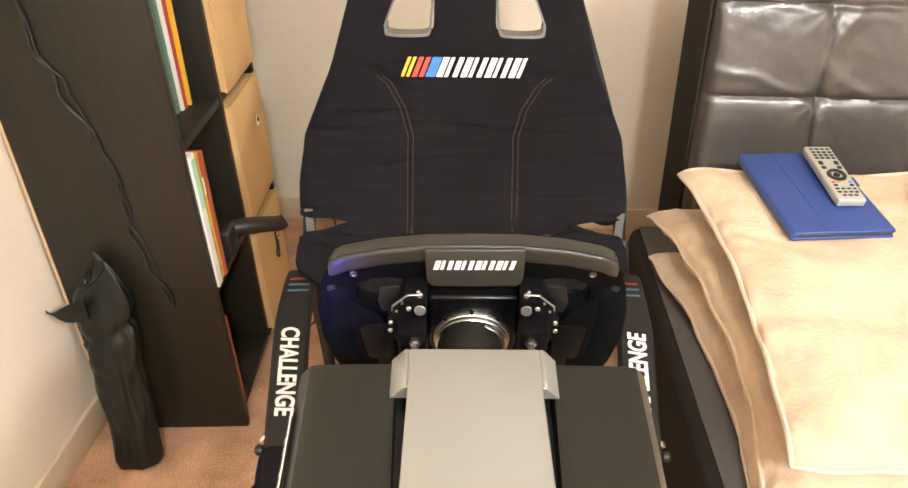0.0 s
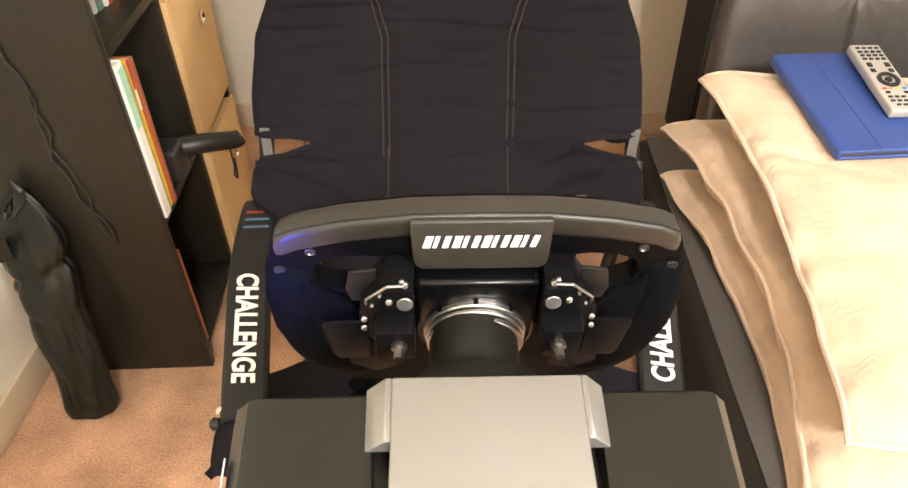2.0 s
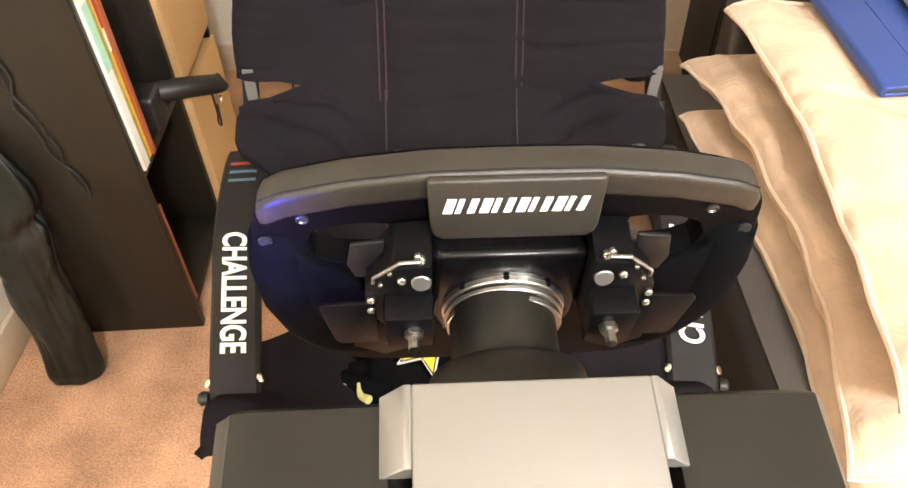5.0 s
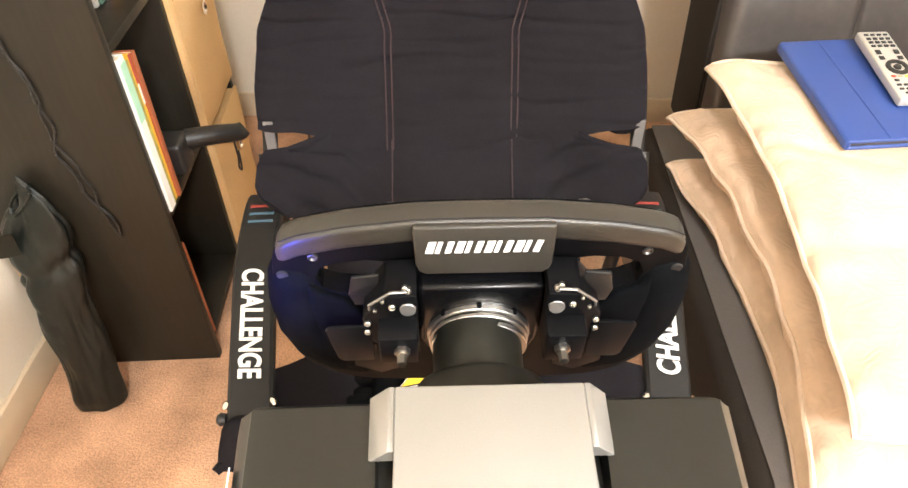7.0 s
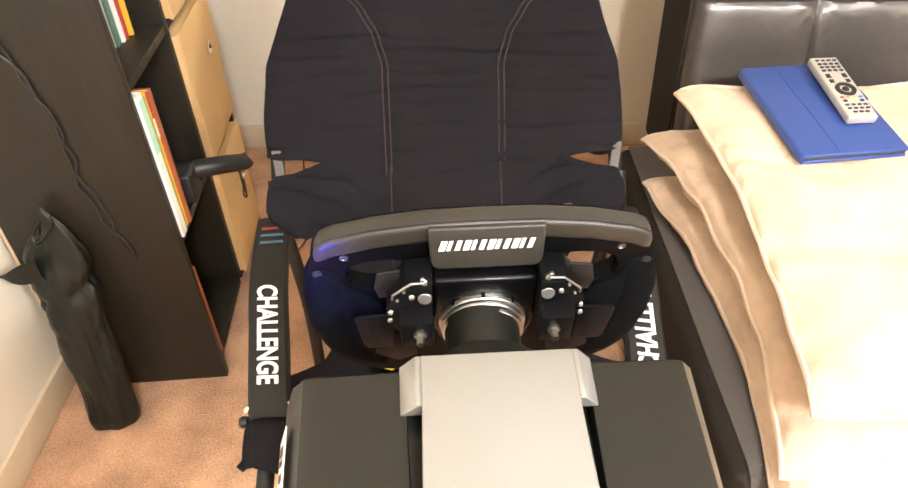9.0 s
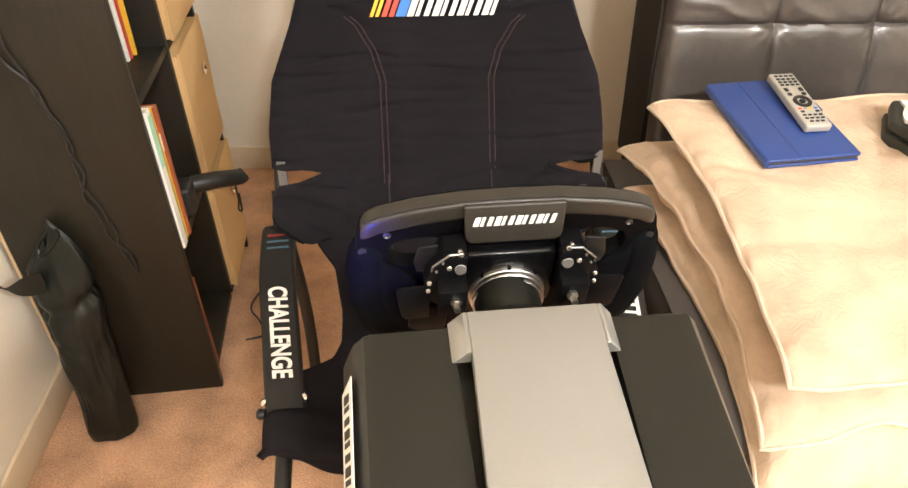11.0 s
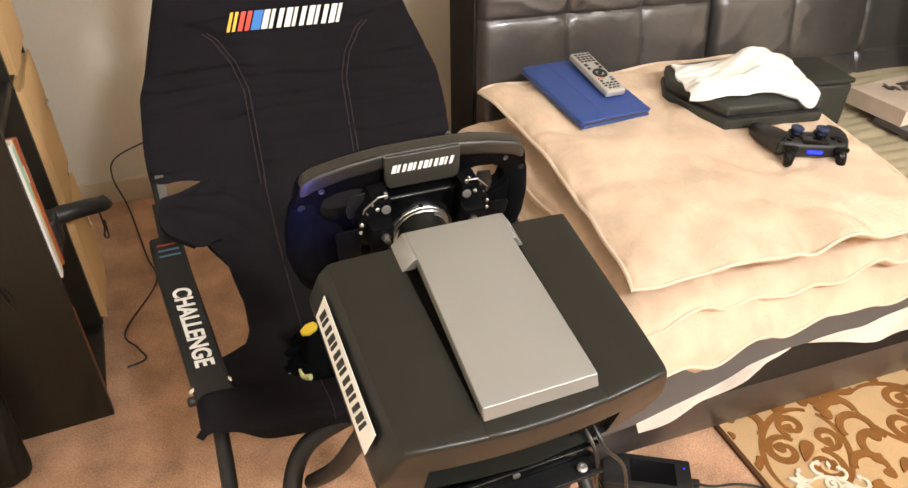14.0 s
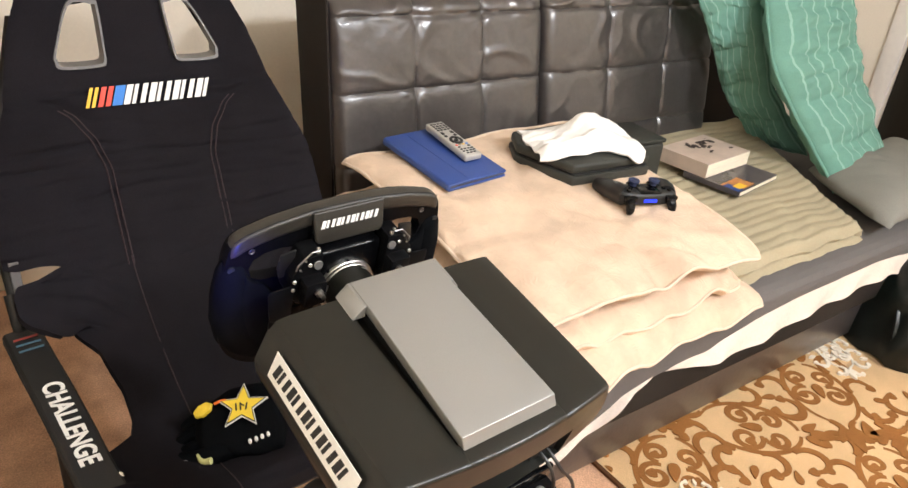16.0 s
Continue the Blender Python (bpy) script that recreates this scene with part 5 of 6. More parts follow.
for sd in (-1, 1):
    pts = [pan_surface(0.5 + sd * 0.098 / lerp(PAN_HW, v) / 2, v) + Vector((0, -0.0008, 0.0014)) for v in (0.02, 0.1, 0.2, 0.3, 0.4, 0.5, 0.6, 0.7, 0.8, 0.9)]
    part("stitching", tube(pts, 0.0012, 5, 4), STITCH, seat)
    # frame, side sleeve, straps
    X = sd * 0.287
    part("side_tube", tube([(sd * 0.312, 0.735, 0.585), (sd * 0.312, 0.70, 0.535), (sd * 0.310, 0.65, 0.522), (sd * 0.299, 0.514, 0.515), (sd * 0.283, 0.347, 0.466), (sd * 0.280, 0.25, 0.43), (X, 0.05, 0.32), (X, -0.16, 0.10), (X, -0.24, 0.022)], 0.0125, 12), TUBE, seat)
    part("back_tube", tube([(sd * 0.305, 0.70, 0.53), (sd * 0.306, 0.752, 0.60), (sd * 0.305, 0.80, 0.68), (sd * 0.275, 0.86, 0.80), (sd * 0.20, 0.955, 1.02)], 0.0125, 12), TUBE, seat)
    part("rear_leg", tube([(sd * 0.305, 0.70, 0.53), (X, 0.715, 0.30), (X, 0.73, 0.02)], 0.0125, 12), TUBE, seat)
    part("strap", box(sd * 0.299 - 0.008, sd * 0.299 + 0.008, 0.728, 0.732, 0.585, 0.650, 0.001, 1), mat("grey_webbing", (0.13, 0.125, 0.12), 0.5, grain=500) if sd < 0 else bpy.data.materials["grey_webbing"], seat, "grey webbing strap")

    # the sleeve rises along the side tube and lies flat towards the backrest
    SLEEVE_LINE = [(sd * 0.275, 0.285, 0.456), (sd * 0.283, 0.347, 0.475), (sd * 0.2915, 0.430, 0.500), (sd * 0.300, 0.505, 0.5215), (sd * 0.306, 0.57, 0.527), (sd * 0.311, 0.65, 0.528), (sd * 0.313, 0.690, 0.522)]
    sl = part("side_sleeve", strip(SLEEVE_LINE, 0.031, 0.013), SLEEVE, seat, "black cover sleeve with white print")
    SLM = pose(sd * 0.2915, 0.430, 0.500, 16.2, 0, -5.8 * sd)
    lettering("print", "CHALLENGE", INK, sl, SLM @ pose(0.0, 0.0, 0.0142, 0, 0, -90 if sd < 0 else 90), 0.032, 0.172, 0.12)
    SLB = pose(sd * 0.3095, 0.640, 0.528, 0.5, 0, -4.0 * sd)
    for y, c in ((0.012, FADED_RED), (-0.007, INK_TEAL), (-0.026, INK_TEAL)):
        part("print_bar", box(-0.019, 0.019, y - 0.0026, y + 0.0026, 0.0120, 0.0142, 0, 1, SLB), c, sl, smooth=0)
    for x in (-0.030, 0.030):
        part("snap_button", lathe([(0.0055, -0.003), (0.006, 0.002), (0.0045, 0.003), (0.0, 0.0035)], SLM @ pose(x * 1.02, -0.116, 0.004, 0, 40 if x > 0 else -40, 0), 14), CHROME, sl)
    part("lock_knob", lathe([(0.008, -0.004), (0.009, 0.004), (0.006, 0.008), (0.0, 0.008)], pose(X + sd * 0.026, 0.30, 0.462, 0, 90 * sd, 0), 12), PLASTIC, seat)
part("front_hoop", tube([(-0.20, 0.02, 0.20), (-0.20, 0.12, 0.34), (-0.165, 0.185, 0.405), (-0.08, 0.212, 0.425), (0.0, 0.216, 0.428), (0.08, 0.212, 0.425), (0.165, 0.185, 0.405), (0.20, 0.12, 0.34), (0.20, 0.02, 0.20)], 0.0155, 12), TUBE, seat)
part("cross_tube", tube([(-0.287, 0.02, 0.29), (0.287, 0.02, 0.29)], 0.011, 10, smooth=False), TUBE, seat)
part("floor_tube", tube([(-0.287, -0.235, 0.016), (0.287, -0.235, 0.016)], 0.0145, 10, smooth=False), TUBE, seat)
part("floor_tube", tube([(-0.287, 0.73, 0.016), (0.287, 0.73, 0.016)], 0.0145, 10, smooth=False), TUBE, seat)
for sd in (-1, 1):
    part("wheel_arm", tube([(sd * 0.16, 0.15, 0.37), (sd * 0.135, 0.06, 0.50), (sd * 0.12, -0.02, 0.64), (sd * 0.115, -0.07, 0.715), (sd * 0.11, -0.13, 0.728)], 0.0125, 12), TUBE, seat)
part("wheel_plate", box(-0.115, 0.115, -0.215, 0.015, -0.180, -0.174, 0.001, 1, pose(0, 0, 0.922, 13.3, 0, 0)), TUBE, seat)

# wheel base
base = thing("steering_motor", "black direct drive steering motor with silver centre panel", "steering motor", BASE)


def shell_ring(y):
    """The housing's outline at one depth: flat top with a sunk channel, broad chamfers, open underside."""
    rise = 0.006 * min(1, -y / 0.22)
    top = -0.0175 + rise
    w = 0.0665 - 0.0055 * min(1, -y / 0.21)
    sunk = -0.034 if -0.2135 < y < -0.001 else top
    k = 1.012 + 0.06 * y - 0.02 * max(0, (-y - 0.15) / 0.09) ** 2
    right = [(0.0, sunk), (0.03, sunk), (w, sunk), (w + 0.0006, top - 0.0004), (w + 0.002, top), (0.085, top), (0.105, top - 0.0006), (0.122, top - 0.0012), (0.1345, top - 0.0022), (0.1385, top - 0.0036), (0.1410, top - 0.0075),
             (0.1475, -0.033), (0.1525, -0.050), (0.1565, -0.064), (0.1580, -0.070), (0.1575, -0.078), (0.155, -0.092), (0.152, -0.0965), (0.148, -0.098), (0.11, -0.098), (0.06, -0.098), (0.0, -0.098)]
    right = [(x * (k if x > 0.1 else 1), z) for x, z in right]
    return right + [(-x, z) for x, z in reversed(right[1:-1])]


def housing_shell():
    bm = bmesh.new()
    rings = []

    def ring(pts):
        rings.append([bm.verts.new(q) for q in pts])

    def front(x, z):
        return -0.2410 + 0.013 * (x / 0.145) ** 2 + 0.10 * max(0, -0.06 - z) * (abs(x) / 0.145)

    ring([(x * 0.985, 0.0, z - 0.003) for x, z in shell_ring(0.0)])
    for y in (-0.0025, -0.05, -0.10, -0.15, -0.18, -0.205, -0.2130, -0.2140, -0.220):
        ring([(x, y, z) for x, z in shell_ring(y)])
    last = shell_ring(-0.24)
    r = 0.0050
    for k in range(6):
        a = math.pi / 2 * k / 5
        pts = []
        for x, z in last:
            inx, inz = x - r * (1 - math.cos(a)) * (1 if x > 0 else -1) * min(1, abs(x) / 0.1), z - r * (1 - math.cos(a)) * (1 if z > -0.055 else -0.3)
            pts.append((inx, front(x, z) + r * (1 - math.sin(a)), inz))
        ring(pts)

    def mouth(x, z):
        x0, x1, z1 = -0.112, 0.088, -0.052
        return min(x1, max(x0, x)), max(-0.0955, min(z1, z))

    for y in (0.0, 0.001, 0.045):
        pts = []
        for x, z in last:
            mx, mz = mouth(x, z)
            pts.append((mx, front(mx, mz) + y, mz))
        ring(pts)
    n = len(rings[0])
    for p, q in zip(rings, rings[1:]):
        for i in range(n):
            j = (i + 1) % n
            bm.faces.new((p[i], p[j], q[j], q[i]))
    bm.faces.new(rings[0])
    bm.faces.new(rings[-1])
    bmesh.ops.remove_doubles(bm, verts=bm.verts, dist=0.00005)
    bmesh.ops.recalc_face_normals(bm, faces=bm.faces)
    return bm


part("housing", housing_shell(), BLACK_SHELL, base, smooth=32)
part("motor_body", box(-0.115, 0.115, -0.192, -0.003, -0.156, -0.0985, 0.008, 3), PLASTIC, base)
part("panel_support", box(-0.048, 0.048, -0.205, -0.008, -0.036, -0.011, 0.001, 1), RECESS_SHADE, base, smooth=0)
bm = prism([(-0.055, 0.002), (0.055, 0.002), (0.055, -0.045), (0.0595, -0.200), (0.0595, -0.215), (-0.0595, -0.215), (-0.0595, -0.200), (-0.055, -0.045)], -0.0125, 0.0, 0.0016, 3, "z")
for v in bm.verts:
    if v.co.y < -0.20 and v.co.z < -0.006:
        v.co.y -= 0.007
    if v.co.y < -0.19:
        v.co.z -= 0.0012
panel = part("centre_panel", bm, SILVER, base, "silver grey painted centre panel", smooth=30)
for sd in (-1, 1):
    q = [(sd * 0.0548, -0.001), (sd * 0.0585, -0.001), (sd * 0.0705, -0.0172), (sd * 0.0548, -0.0172)]
    part("shoulder", prism(q, -0.036, 0.002, 0.0006, 1), SILVER, panel)
part("connector_panel", box(-0.108, 0.084, -0.2035, -0.200, -0.0945, -0.053, 0.001, 1), RECESS_SHADE, base)
for x, w, h in ((-0.085, 0.018, 0.011), (-0.055, 0.014, 0.011), (-0.026, 0.014, 0.011), (0.004, 0.018, 0.014)):
    part("socket", box(x, x + w, -0.212, -0.203, -0.090, -0.090 + h, 0.0012, 2), PLASTIC, base)
for i in range(9):
    part("vent_slat", box(0.050 + i * 0.0042, 0.0518 + i * 0.0042, -0.228, -0.205, -0.095, -0.0535, 0.0003, 1), PLASTIC, base)
SIDE = pose(-0.1545, -0.115, -0.0445, 0, -73.9, 0) @ pose(0, 0, 0, 0, 0, -90 + 1.2)
stk = part("side_sticker", box(-0.082, 0.082, -0.0165, 0.0165, 0.0005, 0.0014, 0.0004, 1, SIDE), STICKER, base, "white sticker with black mark")
mark("mark_bar", 14, INK_BLACK, stk, SIDE @ pose(-0.002, 0, 0.0013), 0.142, 0.0175, 0.25, 0.0005)
part("mounting_bracket", box(-0.105, 0.078, -0.262, -0.19, -0.130, -0.124, 0.002), BLACK_METAL, base)
part("mounting_bracket", box(-0.105, 0.078, -0.242, -0.236, -0.124, -0.102, 0.001), GLOSS, base)
for x in (-0.068, 0.057):
    part("bolt", lathe([(0.0055, 0.0), (0.0055, 0.003), (0.003, 0.0045), (0.0, 0.004)], pose(x, -0.252, -0.124), 12), DULL, base)
part("bolt", lathe([(0.004, 0.0), (0.004, 0.002), (0.0, 0.0025)], pose(-0.017, -0.242, -0.108, 90, 0, 0), 10), DULL, base)
for x in (-0.045, 0.012, 0.04):
    part("clamp_knob", lathe([(0.006, 0.0), (0.010, -0.006), (0.011, -0.03), (0.008, -0.036), (0.0, -0.037)], pose(x, -0.250, -0.130), 16), PLASTIC, base)
AX = -0.0945
QRM = pose(0, 0, AX, -90, 0, 0)
part("shaft_collar", lathe([(0.060, -0.004), (0.058, 0.003), (0.0475, 0.007), (0.0465, 0.036), (0.0445, 0.0395), (0.036, 0.041), (0.0332, 0.044)], QRM, 40), BLACK_SHELL, base)
part("shaft", lathe([(0.0328, 0.0), (0.0328, 0.088), (0.0315, 0.089)], QRM, 40), BLACK_SHELL, base)

# steering wheel on the quick release
WM = RIG @ pose(0.003, 0.104, 0.930, 13.3, -0.8, 0.0)
whl = thing("steering_wheel", "black flat-topped racing steering wheel seen from behind", "steering wheel", WM)
half = [(0.0, 0.040), (0.045, 0.039), (0.09, 0.033), (0.125, 0.023), (0.139, 0.014), (0.145, 0.000), (0.149, -0.025), (0.155, -0.06), (0.157, -0.10), (0.152, -0.14), (0.138, -0.17), (0.115, -0.19), (0.088, -0.198), (0.05, -0.200), (0.0, -0.200)]
fine = [(v.x, v.z) for v in smooth_path([(x, 0, z) for x, z in half], 3)]
outline = fine + [(-x, z) for x, z in reversed(fine[1:-1])]
hole = [(0.050, -0.014), (0.062, -0.008), (0.080, -0.005), (0.100, -0.007), (0.114, -0.014), (0.119, -0.026), (0.116, -0.040), (0.105, -0.047), (0.080, -0.050), (0.055, -0.050)]
part("rim_frame", prism(outline, 0.0, 0.018, 0.0035, 3, holes=[hole, [(-x, z) for x, z in hole]]), WHEEL_BODY, whl, "gloss black wheel frame", smooth=40)


def grip_side(sd):
    """A moulded suede grip: a fat upright handle with a flat thumb wing towards the hub."""
    def f(u, v):
        z = -0.016 - 0.170 * v
        cx = lerp([(0, 0.134), (0.25, 0.139), (0.5, 0.139), (0.7, 0.131), (0.85, 0.115), (1, 0.095)], v)
        rx = lerp([(0, 0.014), (0.08, 0.019), (0.3, 0.022), (0.55, 0.023), (0.8, 0.024), (1, 0.014)], v)
        ry = lerp([(0, 0.010), (0.08, 0.016), (0.3, 0.019), (0.6, 0.019), (0.85, 0.017), (1, 0.008)], v)
        a = 2 * math.pi * u
        return Vector((sd * (cx + rx * math.cos(a)), 0.009 + ry * math.sin(a), z - 0.012 * math.cos(a) * (v - 0.4)))

    bm = sheet(24, 36, f)
    bmesh.ops.remove_doubles(bm, verts=bm.verts, dist=0.0002)
    bmesh.ops.holes_fill(bm, edges=[e for e in bm.edges if len(e.link_faces) == 1])
    return bm


for sd in (-1, 1):
    part("grip", grip_side(sd), SUEDE, whl, "black suede hand grip", smooth=70)
    wing = [(sd * 0.126, -0.026), (sd * 0.116, -0.043), (sd * 0.100, -0.052), (sd * 0.086, -0.075), (sd * 0.082, -0.115), (sd * 0.074, -0.165), (sd * 0.120, -0.165), (sd * 0.135, -0.10)]
    part("grip_wing", prism(wing, -0.006, 0.012, 0.004, 3), SUEDE, whl, "black suede thumb rest")
    part("cover_screw", lathe([(0.0038, 0.0), (0.0038, 0.0012), (0.0030, 0.0016), (0.0022, 0.0004), (0.0, 0.0004)], pose(sd * 0.1165, 0.0, 0.001, 90, 0, 0), 14), SCREW, whl)
    # A dark disc on the surface stands in for the recess and its shade.
    part("screw_shade_disc", lathe([(0.0, 0.0016), (0.0040, 0.0016), (0.0046, 0.0)], pose(sd * 0.141, -0.0012, -0.019, 90, 0, 0), 14), RECESS_SHADE, whl)


def top_bar(u, v):
    """The padded bar along the top, a rounded strip that wraps down at both ends."""
    x = (2 * u - 1) * 0.1445
    ztop = lerp([(0, 0.0425), (0.045, 0.0415), (0.09, 0.0355), (0.125, 0.0265), (0.138, 0.019), (0.1445, 0.009)], abs(x))
    a = 2 * math.pi * v
    taper = 1 - 0.75 * max(0, (abs(x) - 0.134) / 0.0105) ** 2
    c, s = math.cos(a), math.sin(a)
    cy = 0.0105 * (abs(c) ** 0.45) * (1 if c > 0 else -1) * taper
    cz = 0.0110 * (abs(s) ** 0.45) * (1 if s > 0 else -1) * taper
    return Vector((x, 0.0065 + cy, ztop - 0.0110 + cz))


bm = sheet(70, 28, top_bar)
bmesh.ops.remove_doubles(bm, verts=bm.verts, dist=0.0002)
bmesh.ops.holes_fill(bm, edges=[e for e in bm.edges if len(e.link_faces) == 1])
bar = part("top_grip", bm, RUBBER, whl, "dark satin top bar", smooth=50)
part("seam_line", tube([top_bar(k / 40, 0.315) + Vector((0, 0, 0.0003)) for k in range(1, 40)], 0.0006, 5, 1, smooth=False), RECESS_SHADE, bar)
for x in (-0.06, -0.045, 0.055, 0.07):
    part("front_knob", lathe([(0.0045, 0.0), (0.0045, 0.005), (0.003, 0.006), (0.0, 0.006)], pose(x, 0.016, 0.030, -60, 0, 0), 10), PLASTIC, whl)
for sd in (-1, 1):
    part("edge_trim", tube([(sd * x, -0.0022, z) for x, z in ((0.050, 0.0265), (0.075, 0.0245), (0.10, 0.019), (0.125, 0.0115), (0.136, 0.006))], 0.0011, 6, 5), mat("polished_edge", (0.10, 0.10, 0.10), 0.12, 0.6) if sd < 0 else bpy.data.materials["polished_edge"], whl)
# hub with its mark
hub = part("hub_housing", prism([(-0.044, 0.026), (0.048, 0.026), (0.050, -0.008), (0.046, -0.040), (0.042, -0.075), (0.034, -0.105), (-0.034, -0.105), (-0.040, -0.075), (-0.043, -0.040), (-0.047, -0.008)], -0.0075, 0.016, 0.003, 3), GLOSS, whl)
part("hub_step", prism([(-0.0455, -0.010), (0.0475, -0.010), (0.0465, -0.040), (0.046, -0.082), (0.040, -0.104), (0.030, -0.114), (-0.030, -0.114), (-0.040, -0.104), (-0.046, -0.082), (-0.0445, -0.040)], -0.022, -0.006, 0.005, 3), GLOSS, whl)
BADGE = pose(0.0015, -0.0065, 0.0195, 90 - 14, 0, 0)
face = part("badge_panel", prism([(-0.0475, 0.0215), (0.0475, 0.0215), (0.0462, -0.012), (0.0445, -0.0178), (0.0395, -0.0205), (-0.0395, -0.0205), (-0.0445, -0.0178), (-0.0462, -0.012)], 0.0, 0.006, 0.0024, 3, "z"), RUBBER, whl, "satin dark panel with white mark")
face.data.transform(BADGE)
mark("mark_bar", 12, INK, face, BADGE @ pose(0.001, 0.0045, 0.0060), 0.078, 0.0096, 0.3, 0.0007)
QZ = -0.070
QW = pose(-0.001, -0.020, QZ, 90, 0, 0)
for r0, d0, d1, c in ((0.0385, 0.000, 0.0062, STEEL), (0.0350, 0.0062, 0.0072, BLACK_METAL), (0.0372, 0.0072, 0.0112, STEEL), (0.0342, 0.0112, 0.0124, BLACK_METAL), (0.0358, 0.0124, 0.0172, STEEL)):
    part("release_ring", lathe([(r0 - 0.003, d0), (r0 - 0.0006, d0 + 0.0003), (r0, d0 + 0.0010), (r0, d1 - 0.0010), (r0 - 0.0006, d1 - 0.0003), (r0 - 0.003, d1)], QW, 56), c, whl)
for k in range(3):
    a = radians(90 + 42 * (k - 1))
    part("ring_screw", lathe([(0.002, 0.0), (0.002, 0.001), (0.0, 0.0012)], pose(-0.001 + 0.0382 * math.cos(a), -0.0232, QZ + 0.0382 * math.sin(a), 0, 90 - math.degrees(a), 0), 8), BLACK_METAL, whl)
# shifter modules
CARBON = mat("grey_carbon_paddle", (0.009, 0.009, 0.009), 0.4, grain=500)


def bolt(sd, x, y, z, r, name="screw"):
    return part(name, lathe([(r * 0.85, -0.001), (r * 0.85, 0.0020), (r * 0.6, 0.0026), (r * 0.4, 0.0008), (0.0, 0.0008)], pose(sd * x, y, z, 72, 0, 0) @ Matrix.Scale(0.86, 4), 12), BOLT, whl)


for sd in (-1, 1):
    x0, x1 = sorted((sd * 0.0445, sd * 0.072))
    part("shifter_body", prism([(sd * 0.044, 0.004), (sd * 0.066, 0.002), (sd * 0.083, -0.024), (sd * 0.084, -0.050), (sd * 0.072, -0.068), (sd * 0.046, -0.072)], -0.036, -0.004, 0.002, 2), BLACK_METAL, whl)
    part("shifter_block", box(x0, x1, -0.053, -0.034, -0.060, -0.024, 0.002, 2), BLACK_METAL, whl)
    part("paddle", prism([(sd * 0.078, -0.034), (sd * 0.108, -0.036), (sd * 0.111, -0.040), (sd * 0.107, -0.082), (sd * 0.103, -0.087), (sd * 0.080, -0.086)], -0.037, -0.034, 0.001, 2), BLACK_METAL, whl, "thin black shift paddle")
    part("paddle", prism([(sd * 0.070, 0.004), (sd * 0.089, 0.001), (sd * 0.093, -0.020), (sd * 0.090, -0.034), (sd * 0.074, -0.034)], -0.019, -0.016, 0.001, 2), CARBON, whl, "grey shift paddle")
    part("bracket_arm", tube([(sd * 0.050, -0.0372, 0.0125), (sd * 0.061, -0.0378, 0.0125), (sd * 0.0765, -0.0365, -0.0050), (sd * 0.0772, -0.0350, -0.0130)], 0.0011, 6, smooth=False), DULL, whl)
    for x, y, z, r in ((0.061, -0.0362, -0.008, 0.0034), (0.050, -0.032, 0.006, 0.0036), (0.0515, -0.034, 0.013, 0.0026), (0.0795, -0.037, -0.028, 0.0032), (0.0805, -0.037, -0.040, 0.0032), (0.067, -0.0362, 0.000, 0.0018), (0.073, -0.0362, -0.012, 0.0018)):
        bolt(sd, x, y, z, r)
    part("magnet", lathe([(0.0056, -0.002), (0.0056, 0.002), (0.0050, 0.0026), (0.0, 0.0026)], pose(sd * 0.0505, -0.036, -0.0105, 72, 0, 0), 18), DULL, whl)
    part("adjuster_nut", lathe([(0.0056, -0.002), (0.0056, 0.004), (0.0034, 0.005), (0.0034, 0.013), (0.0, 0.0135)], pose(sd * 0.0555, -0.053, -0.038, 80, 0, 0), 6), BOLT, whl)
    part("lower_lever", prism([(sd * 0.058, -0.085), (sd * 0.098, -0.090), (sd * 0.100, -0.125), (sd * 0.080, -0.140), (sd * 0.062, -0.130)], -0.022, -0.018, 0.001, 2), BLACK_METAL, whl)

# ---- gloves on the seat ----
gl = thing("racing_glove", "black racing glove with yellow star lying on the seat", "glove", pose(0.003, 0.836, 0.436, 20, -8, -20))


def glove(u, v):
    a = 2 * math.pi * u
    w = lerp([(0, 0.02), (0.06, 0.044), (0.4, 0.062), (0.75, 0.066), (0.94, 0.058), (1, 0.03)], v)
    h = lerp([(0, 0.010), (0.1, 0.026), (0.5, 0.034), (0.9, 0.028), (1, 0.012)], v)
    k = 1 + 0.14 * nz(2 * math.cos(a), 2 * math.sin(a), v * 4)
    s = math.sin(a)
    return Vector((-0.070 + v * 0.150, w * k * math.cos(a), 0.022 + h * k * (abs(s) ** 0.7) * (1 if s > 0 else -1)))


bm = sheet(40, 34, glove)
bmesh.ops.remove_doubles(bm, verts=bm.verts, dist=0.0005)
bmesh.ops.holes_fill(bm, edges=[e for e in bm.edges if len(e.link_faces) == 1])
part("body", bm, SUEDE, gl, smooth=70)
star = []
for k in range(10):
    r = 0.038 if k % 2 == 0 else 0.0165
    a = radians(90 + 36 * k - 8)
    star.append((0.014 + r * math.cos(a), 0.010 + r * math.sin(a)))
part("star_outline", prism([(0.014 + (x - 0.014) * 1.16, 0.010 + (y - 0.010) * 1.16) for x, y in star], 0.0565, 0.0605, 0, 1, "z"), INK, gl, "white star outline", smooth=0)
part("star_border", prism([(0.014 + (x - 0.014) * 1.07, 0.010 + (y - 0.010) * 1.07) for x, y in star], 0.0570, 0.0612, 0, 1, "z"), INK_BLACK, gl, smooth=0)
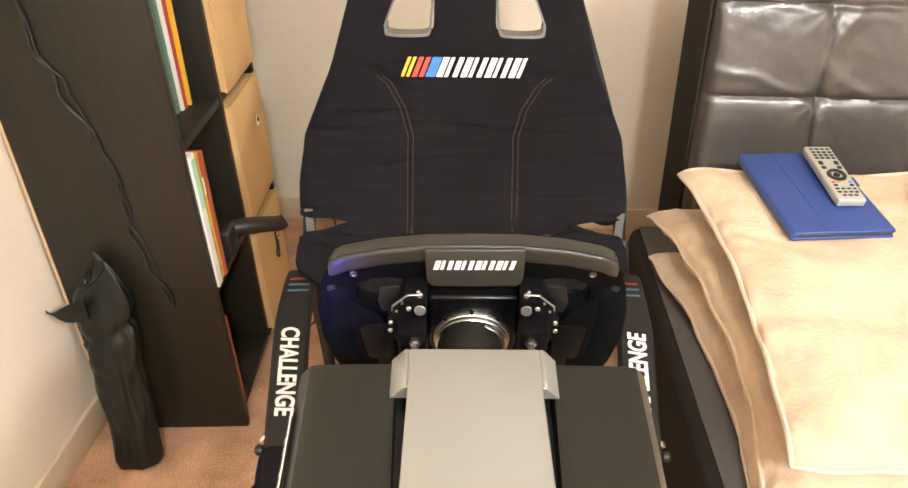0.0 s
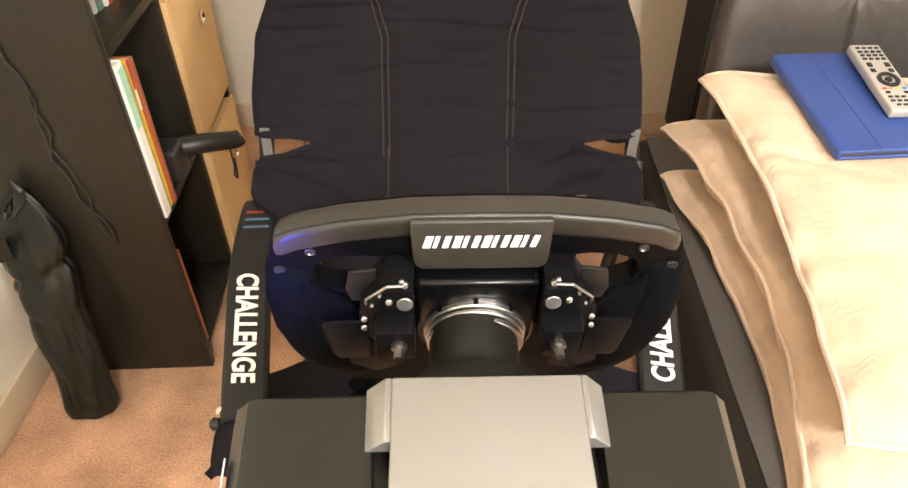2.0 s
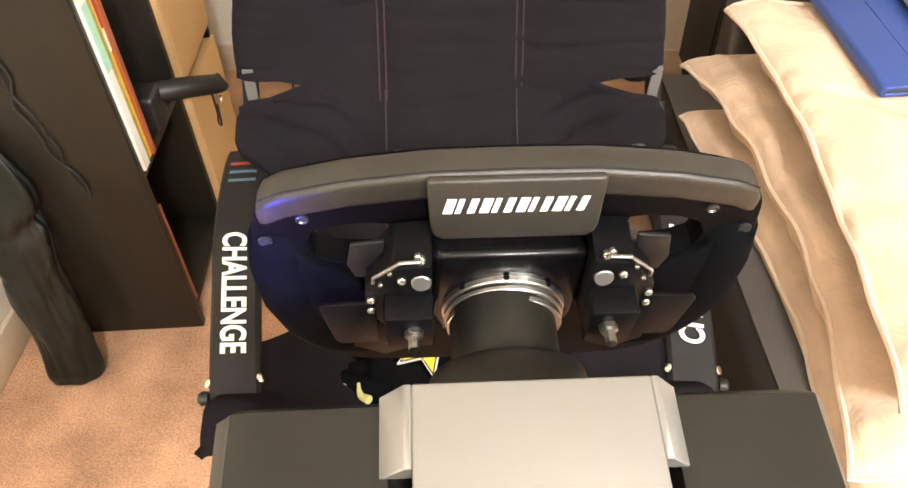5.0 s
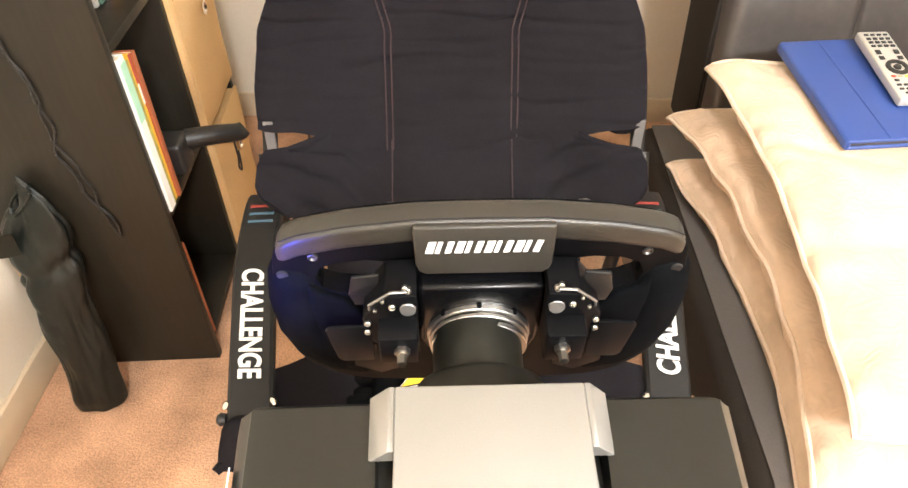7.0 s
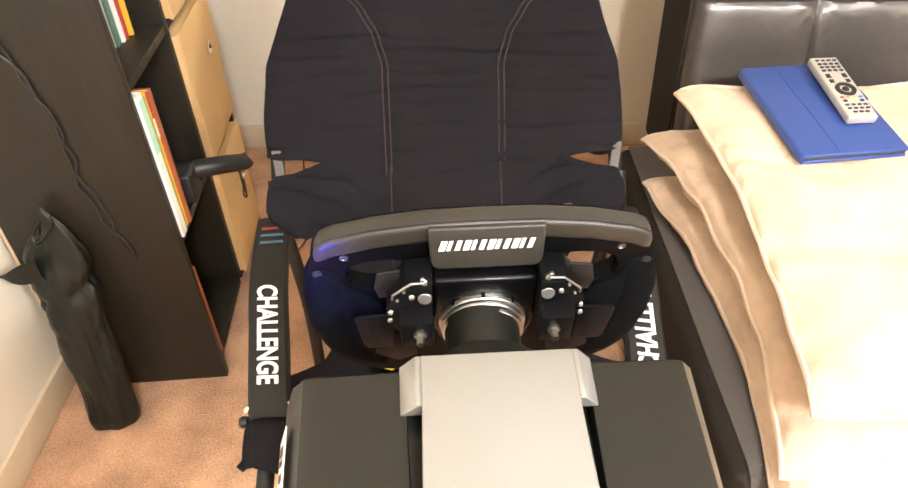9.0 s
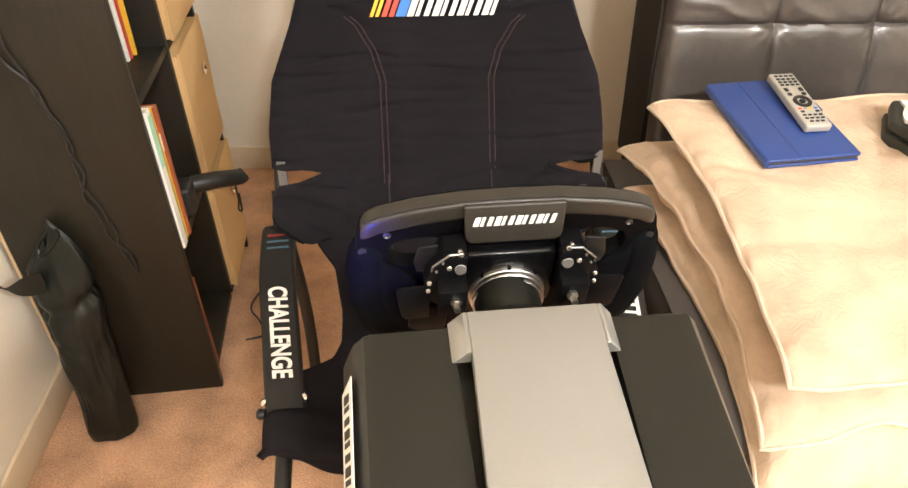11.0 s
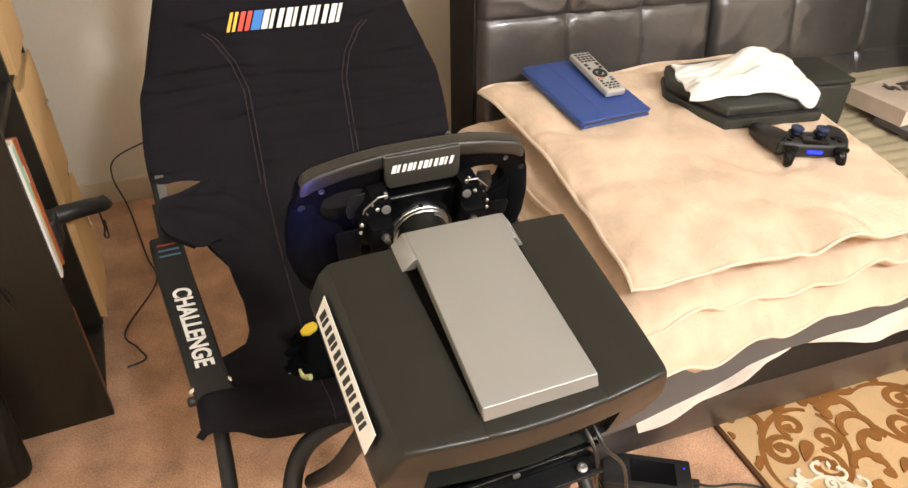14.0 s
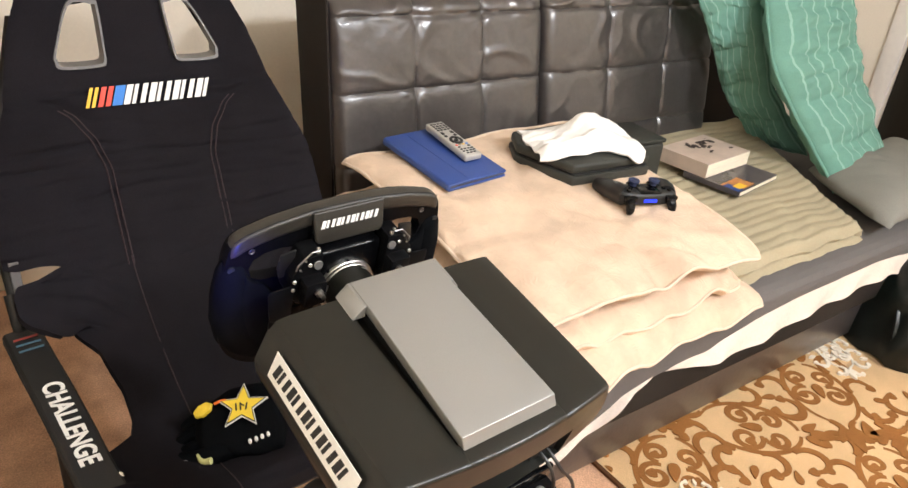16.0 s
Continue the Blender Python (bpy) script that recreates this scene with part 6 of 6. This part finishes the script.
part("star", prism([(0.014 + (x - 0.014) * 0.97, 0.010 + (y - 0.010) * 0.97) for x, y in star], 0.0575, 0.0619, 0, 1, "z"), STAR, gl, "yellow star patch", smooth=0)
for x0, y0, x1, y1 in ((0.004, 0.016, 0.004, 0.002), (0.011, 0.016, 0.011, 0.002), (0.011, 0.014, 0.017, 0.009), (0.022, 0.014, 0.019, 0.001)):
    part("star_mark", tube([(x0, y0, 0.0618), (x1, y1, 0.0618)], 0.0014, 6, smooth=False), INK_BLACK, gl)
part("cuff_patch", lathe([(0.0, 0.0032), (0.017, 0.003), (0.019, 0.001), (0.019, -0.003)], pose(-0.052, 0.022, 0.0515, 0, -14, 20) @ Matrix.Diagonal((0.95, 0.62, 1, 1)), 7), STAR, gl, "yellow wrist patch")
part("trim_cord", tube([(-0.032, 0.026, 0.0575), (-0.022, 0.028, 0.059), (-0.012, 0.027, 0.0602)], 0.0026, 6), ORANGE, gl, "orange trim")
for i in range(4):
    part("knuckle_mark", lathe([(0.0, 0.0022), (0.0030, 0.0018), (0.0040, 0.0)], pose(0.020 + i * 0.0100, -0.051 + 0.002 * i, 0.0475, 46, 0, 0) @ Matrix.Diagonal((0.8, 1.3, 1, 1)), 10), INK, gl)
for i, (y, ln) in enumerate(((0.028, 0.03), (0.002, 0.042), (-0.024, 0.045), (-0.048, 0.036))):
    part("finger", tube([(-0.050, y, 0.020), (-0.055 - ln * 0.5, y - 0.004, 0.020), (-0.060 - ln, y - 0.012, 0.012)], lambda t: 0.0145 - 0.003 * t, 10), SUEDE, gl)
part("thumb", tube([(-0.010, -0.040, 0.026), (-0.060, -0.052, 0.024), (-0.106, -0.044, 0.020)], lambda t: 0.020 - 0.006 * t, 12), SUEDE, gl)
part("finger_tip", tube([(-0.108, -0.050, 0.031), (-0.094, -0.055, 0.034), (-0.080, -0.056, 0.033)], 0.0034, 8), INK, gl, "white finger tip trim")
part("finger_tip", tube([(-0.066, -0.050, 0.038), (-0.058, -0.064, 0.038), (-0.044, -0.068, 0.042)], lambda t: 0.003 + 0.003 * t, 8), mat("pale_yellow_cloth", (0.60, 0.60, 0.25), 0.7), gl, "pale yellow finger tip trim")

# ---- cables and power brick on the carpet ----
brick = thing("power_supply", "black power supply brick lying on the carpet", "power supply", pose(0.635, 0.660, 0.003, 0, 0, -28))
part("body", box(-0.110, 0.085, -0.045, 0.045, 0, 0.038, 0.004, 2), PLASTIC, brick)
part("label_plate", box(-0.05, 0.05, -0.03, 0.03, 0.0378, 0.0386, 0.0002, 1), BLACK_METAL, brick)
part("power_light", lathe([(0.0, 0.0395), (0.002, 0.0392), (0.002, 0.037)], pose(0.070, 0.02, 0), 8), LED, brick, "tiny blue power light")
part("plug", box(0.084, 0.105, -0.008, 0.008, 0.010, 0.026, 0.003), PLASTIC, brick)
solid("cable", tube([(0.727, 0.611, 0.02), (0.76, 0.60, 0.012), (0.83, 0.585, 0.008), (0.88, 0.53, 0.022), (0.90, 0.44, 0.018), (0.93, 0.30, 0.016)], 0.0030, 6), CABLE, "black power cord running over the carpet", "cable")
P = BASE
for x, dx in ((0.062, 0.0), (0.074, 0.025)):
    a = P @ Vector((x, -0.205, -0.085))
    b = P @ Vector((x + 0.006, -0.248, -0.100))
    c = P @ Vector((x + 0.022 + dx, -0.262, -0.17))
    solid("cable", tube([a, b, c, (0.24 + dx, 0.30, 0.45), (0.36 + dx, 0.43, 0.2), (0.47 + dx, 0.57, 0.05), (0.525, 0.715, 0.02)], 0.0021, 8), CABLE, "black cable hanging from the wheel base", "cable")
solid("cable", tube([(-0.20, 2.255, 0.36), (-0.32, 2.25, 0.245), (-0.455, 2.25, 0.18), (-0.48, 2.245, 0.11), (-0.45, 2.2, 0.012), (-0.40, 1.9, 0.008), (-0.375, 1.75, 0.008), (-0.46, 1.55, 0.008), (-0.43, 1.47, 0.008), (-0.41, 1.42, 0.008), (-0.455, 1.40, 0.008)], 0.0026, 6), CABLE, "thin black cable lying along the wall and carpet", "cable")
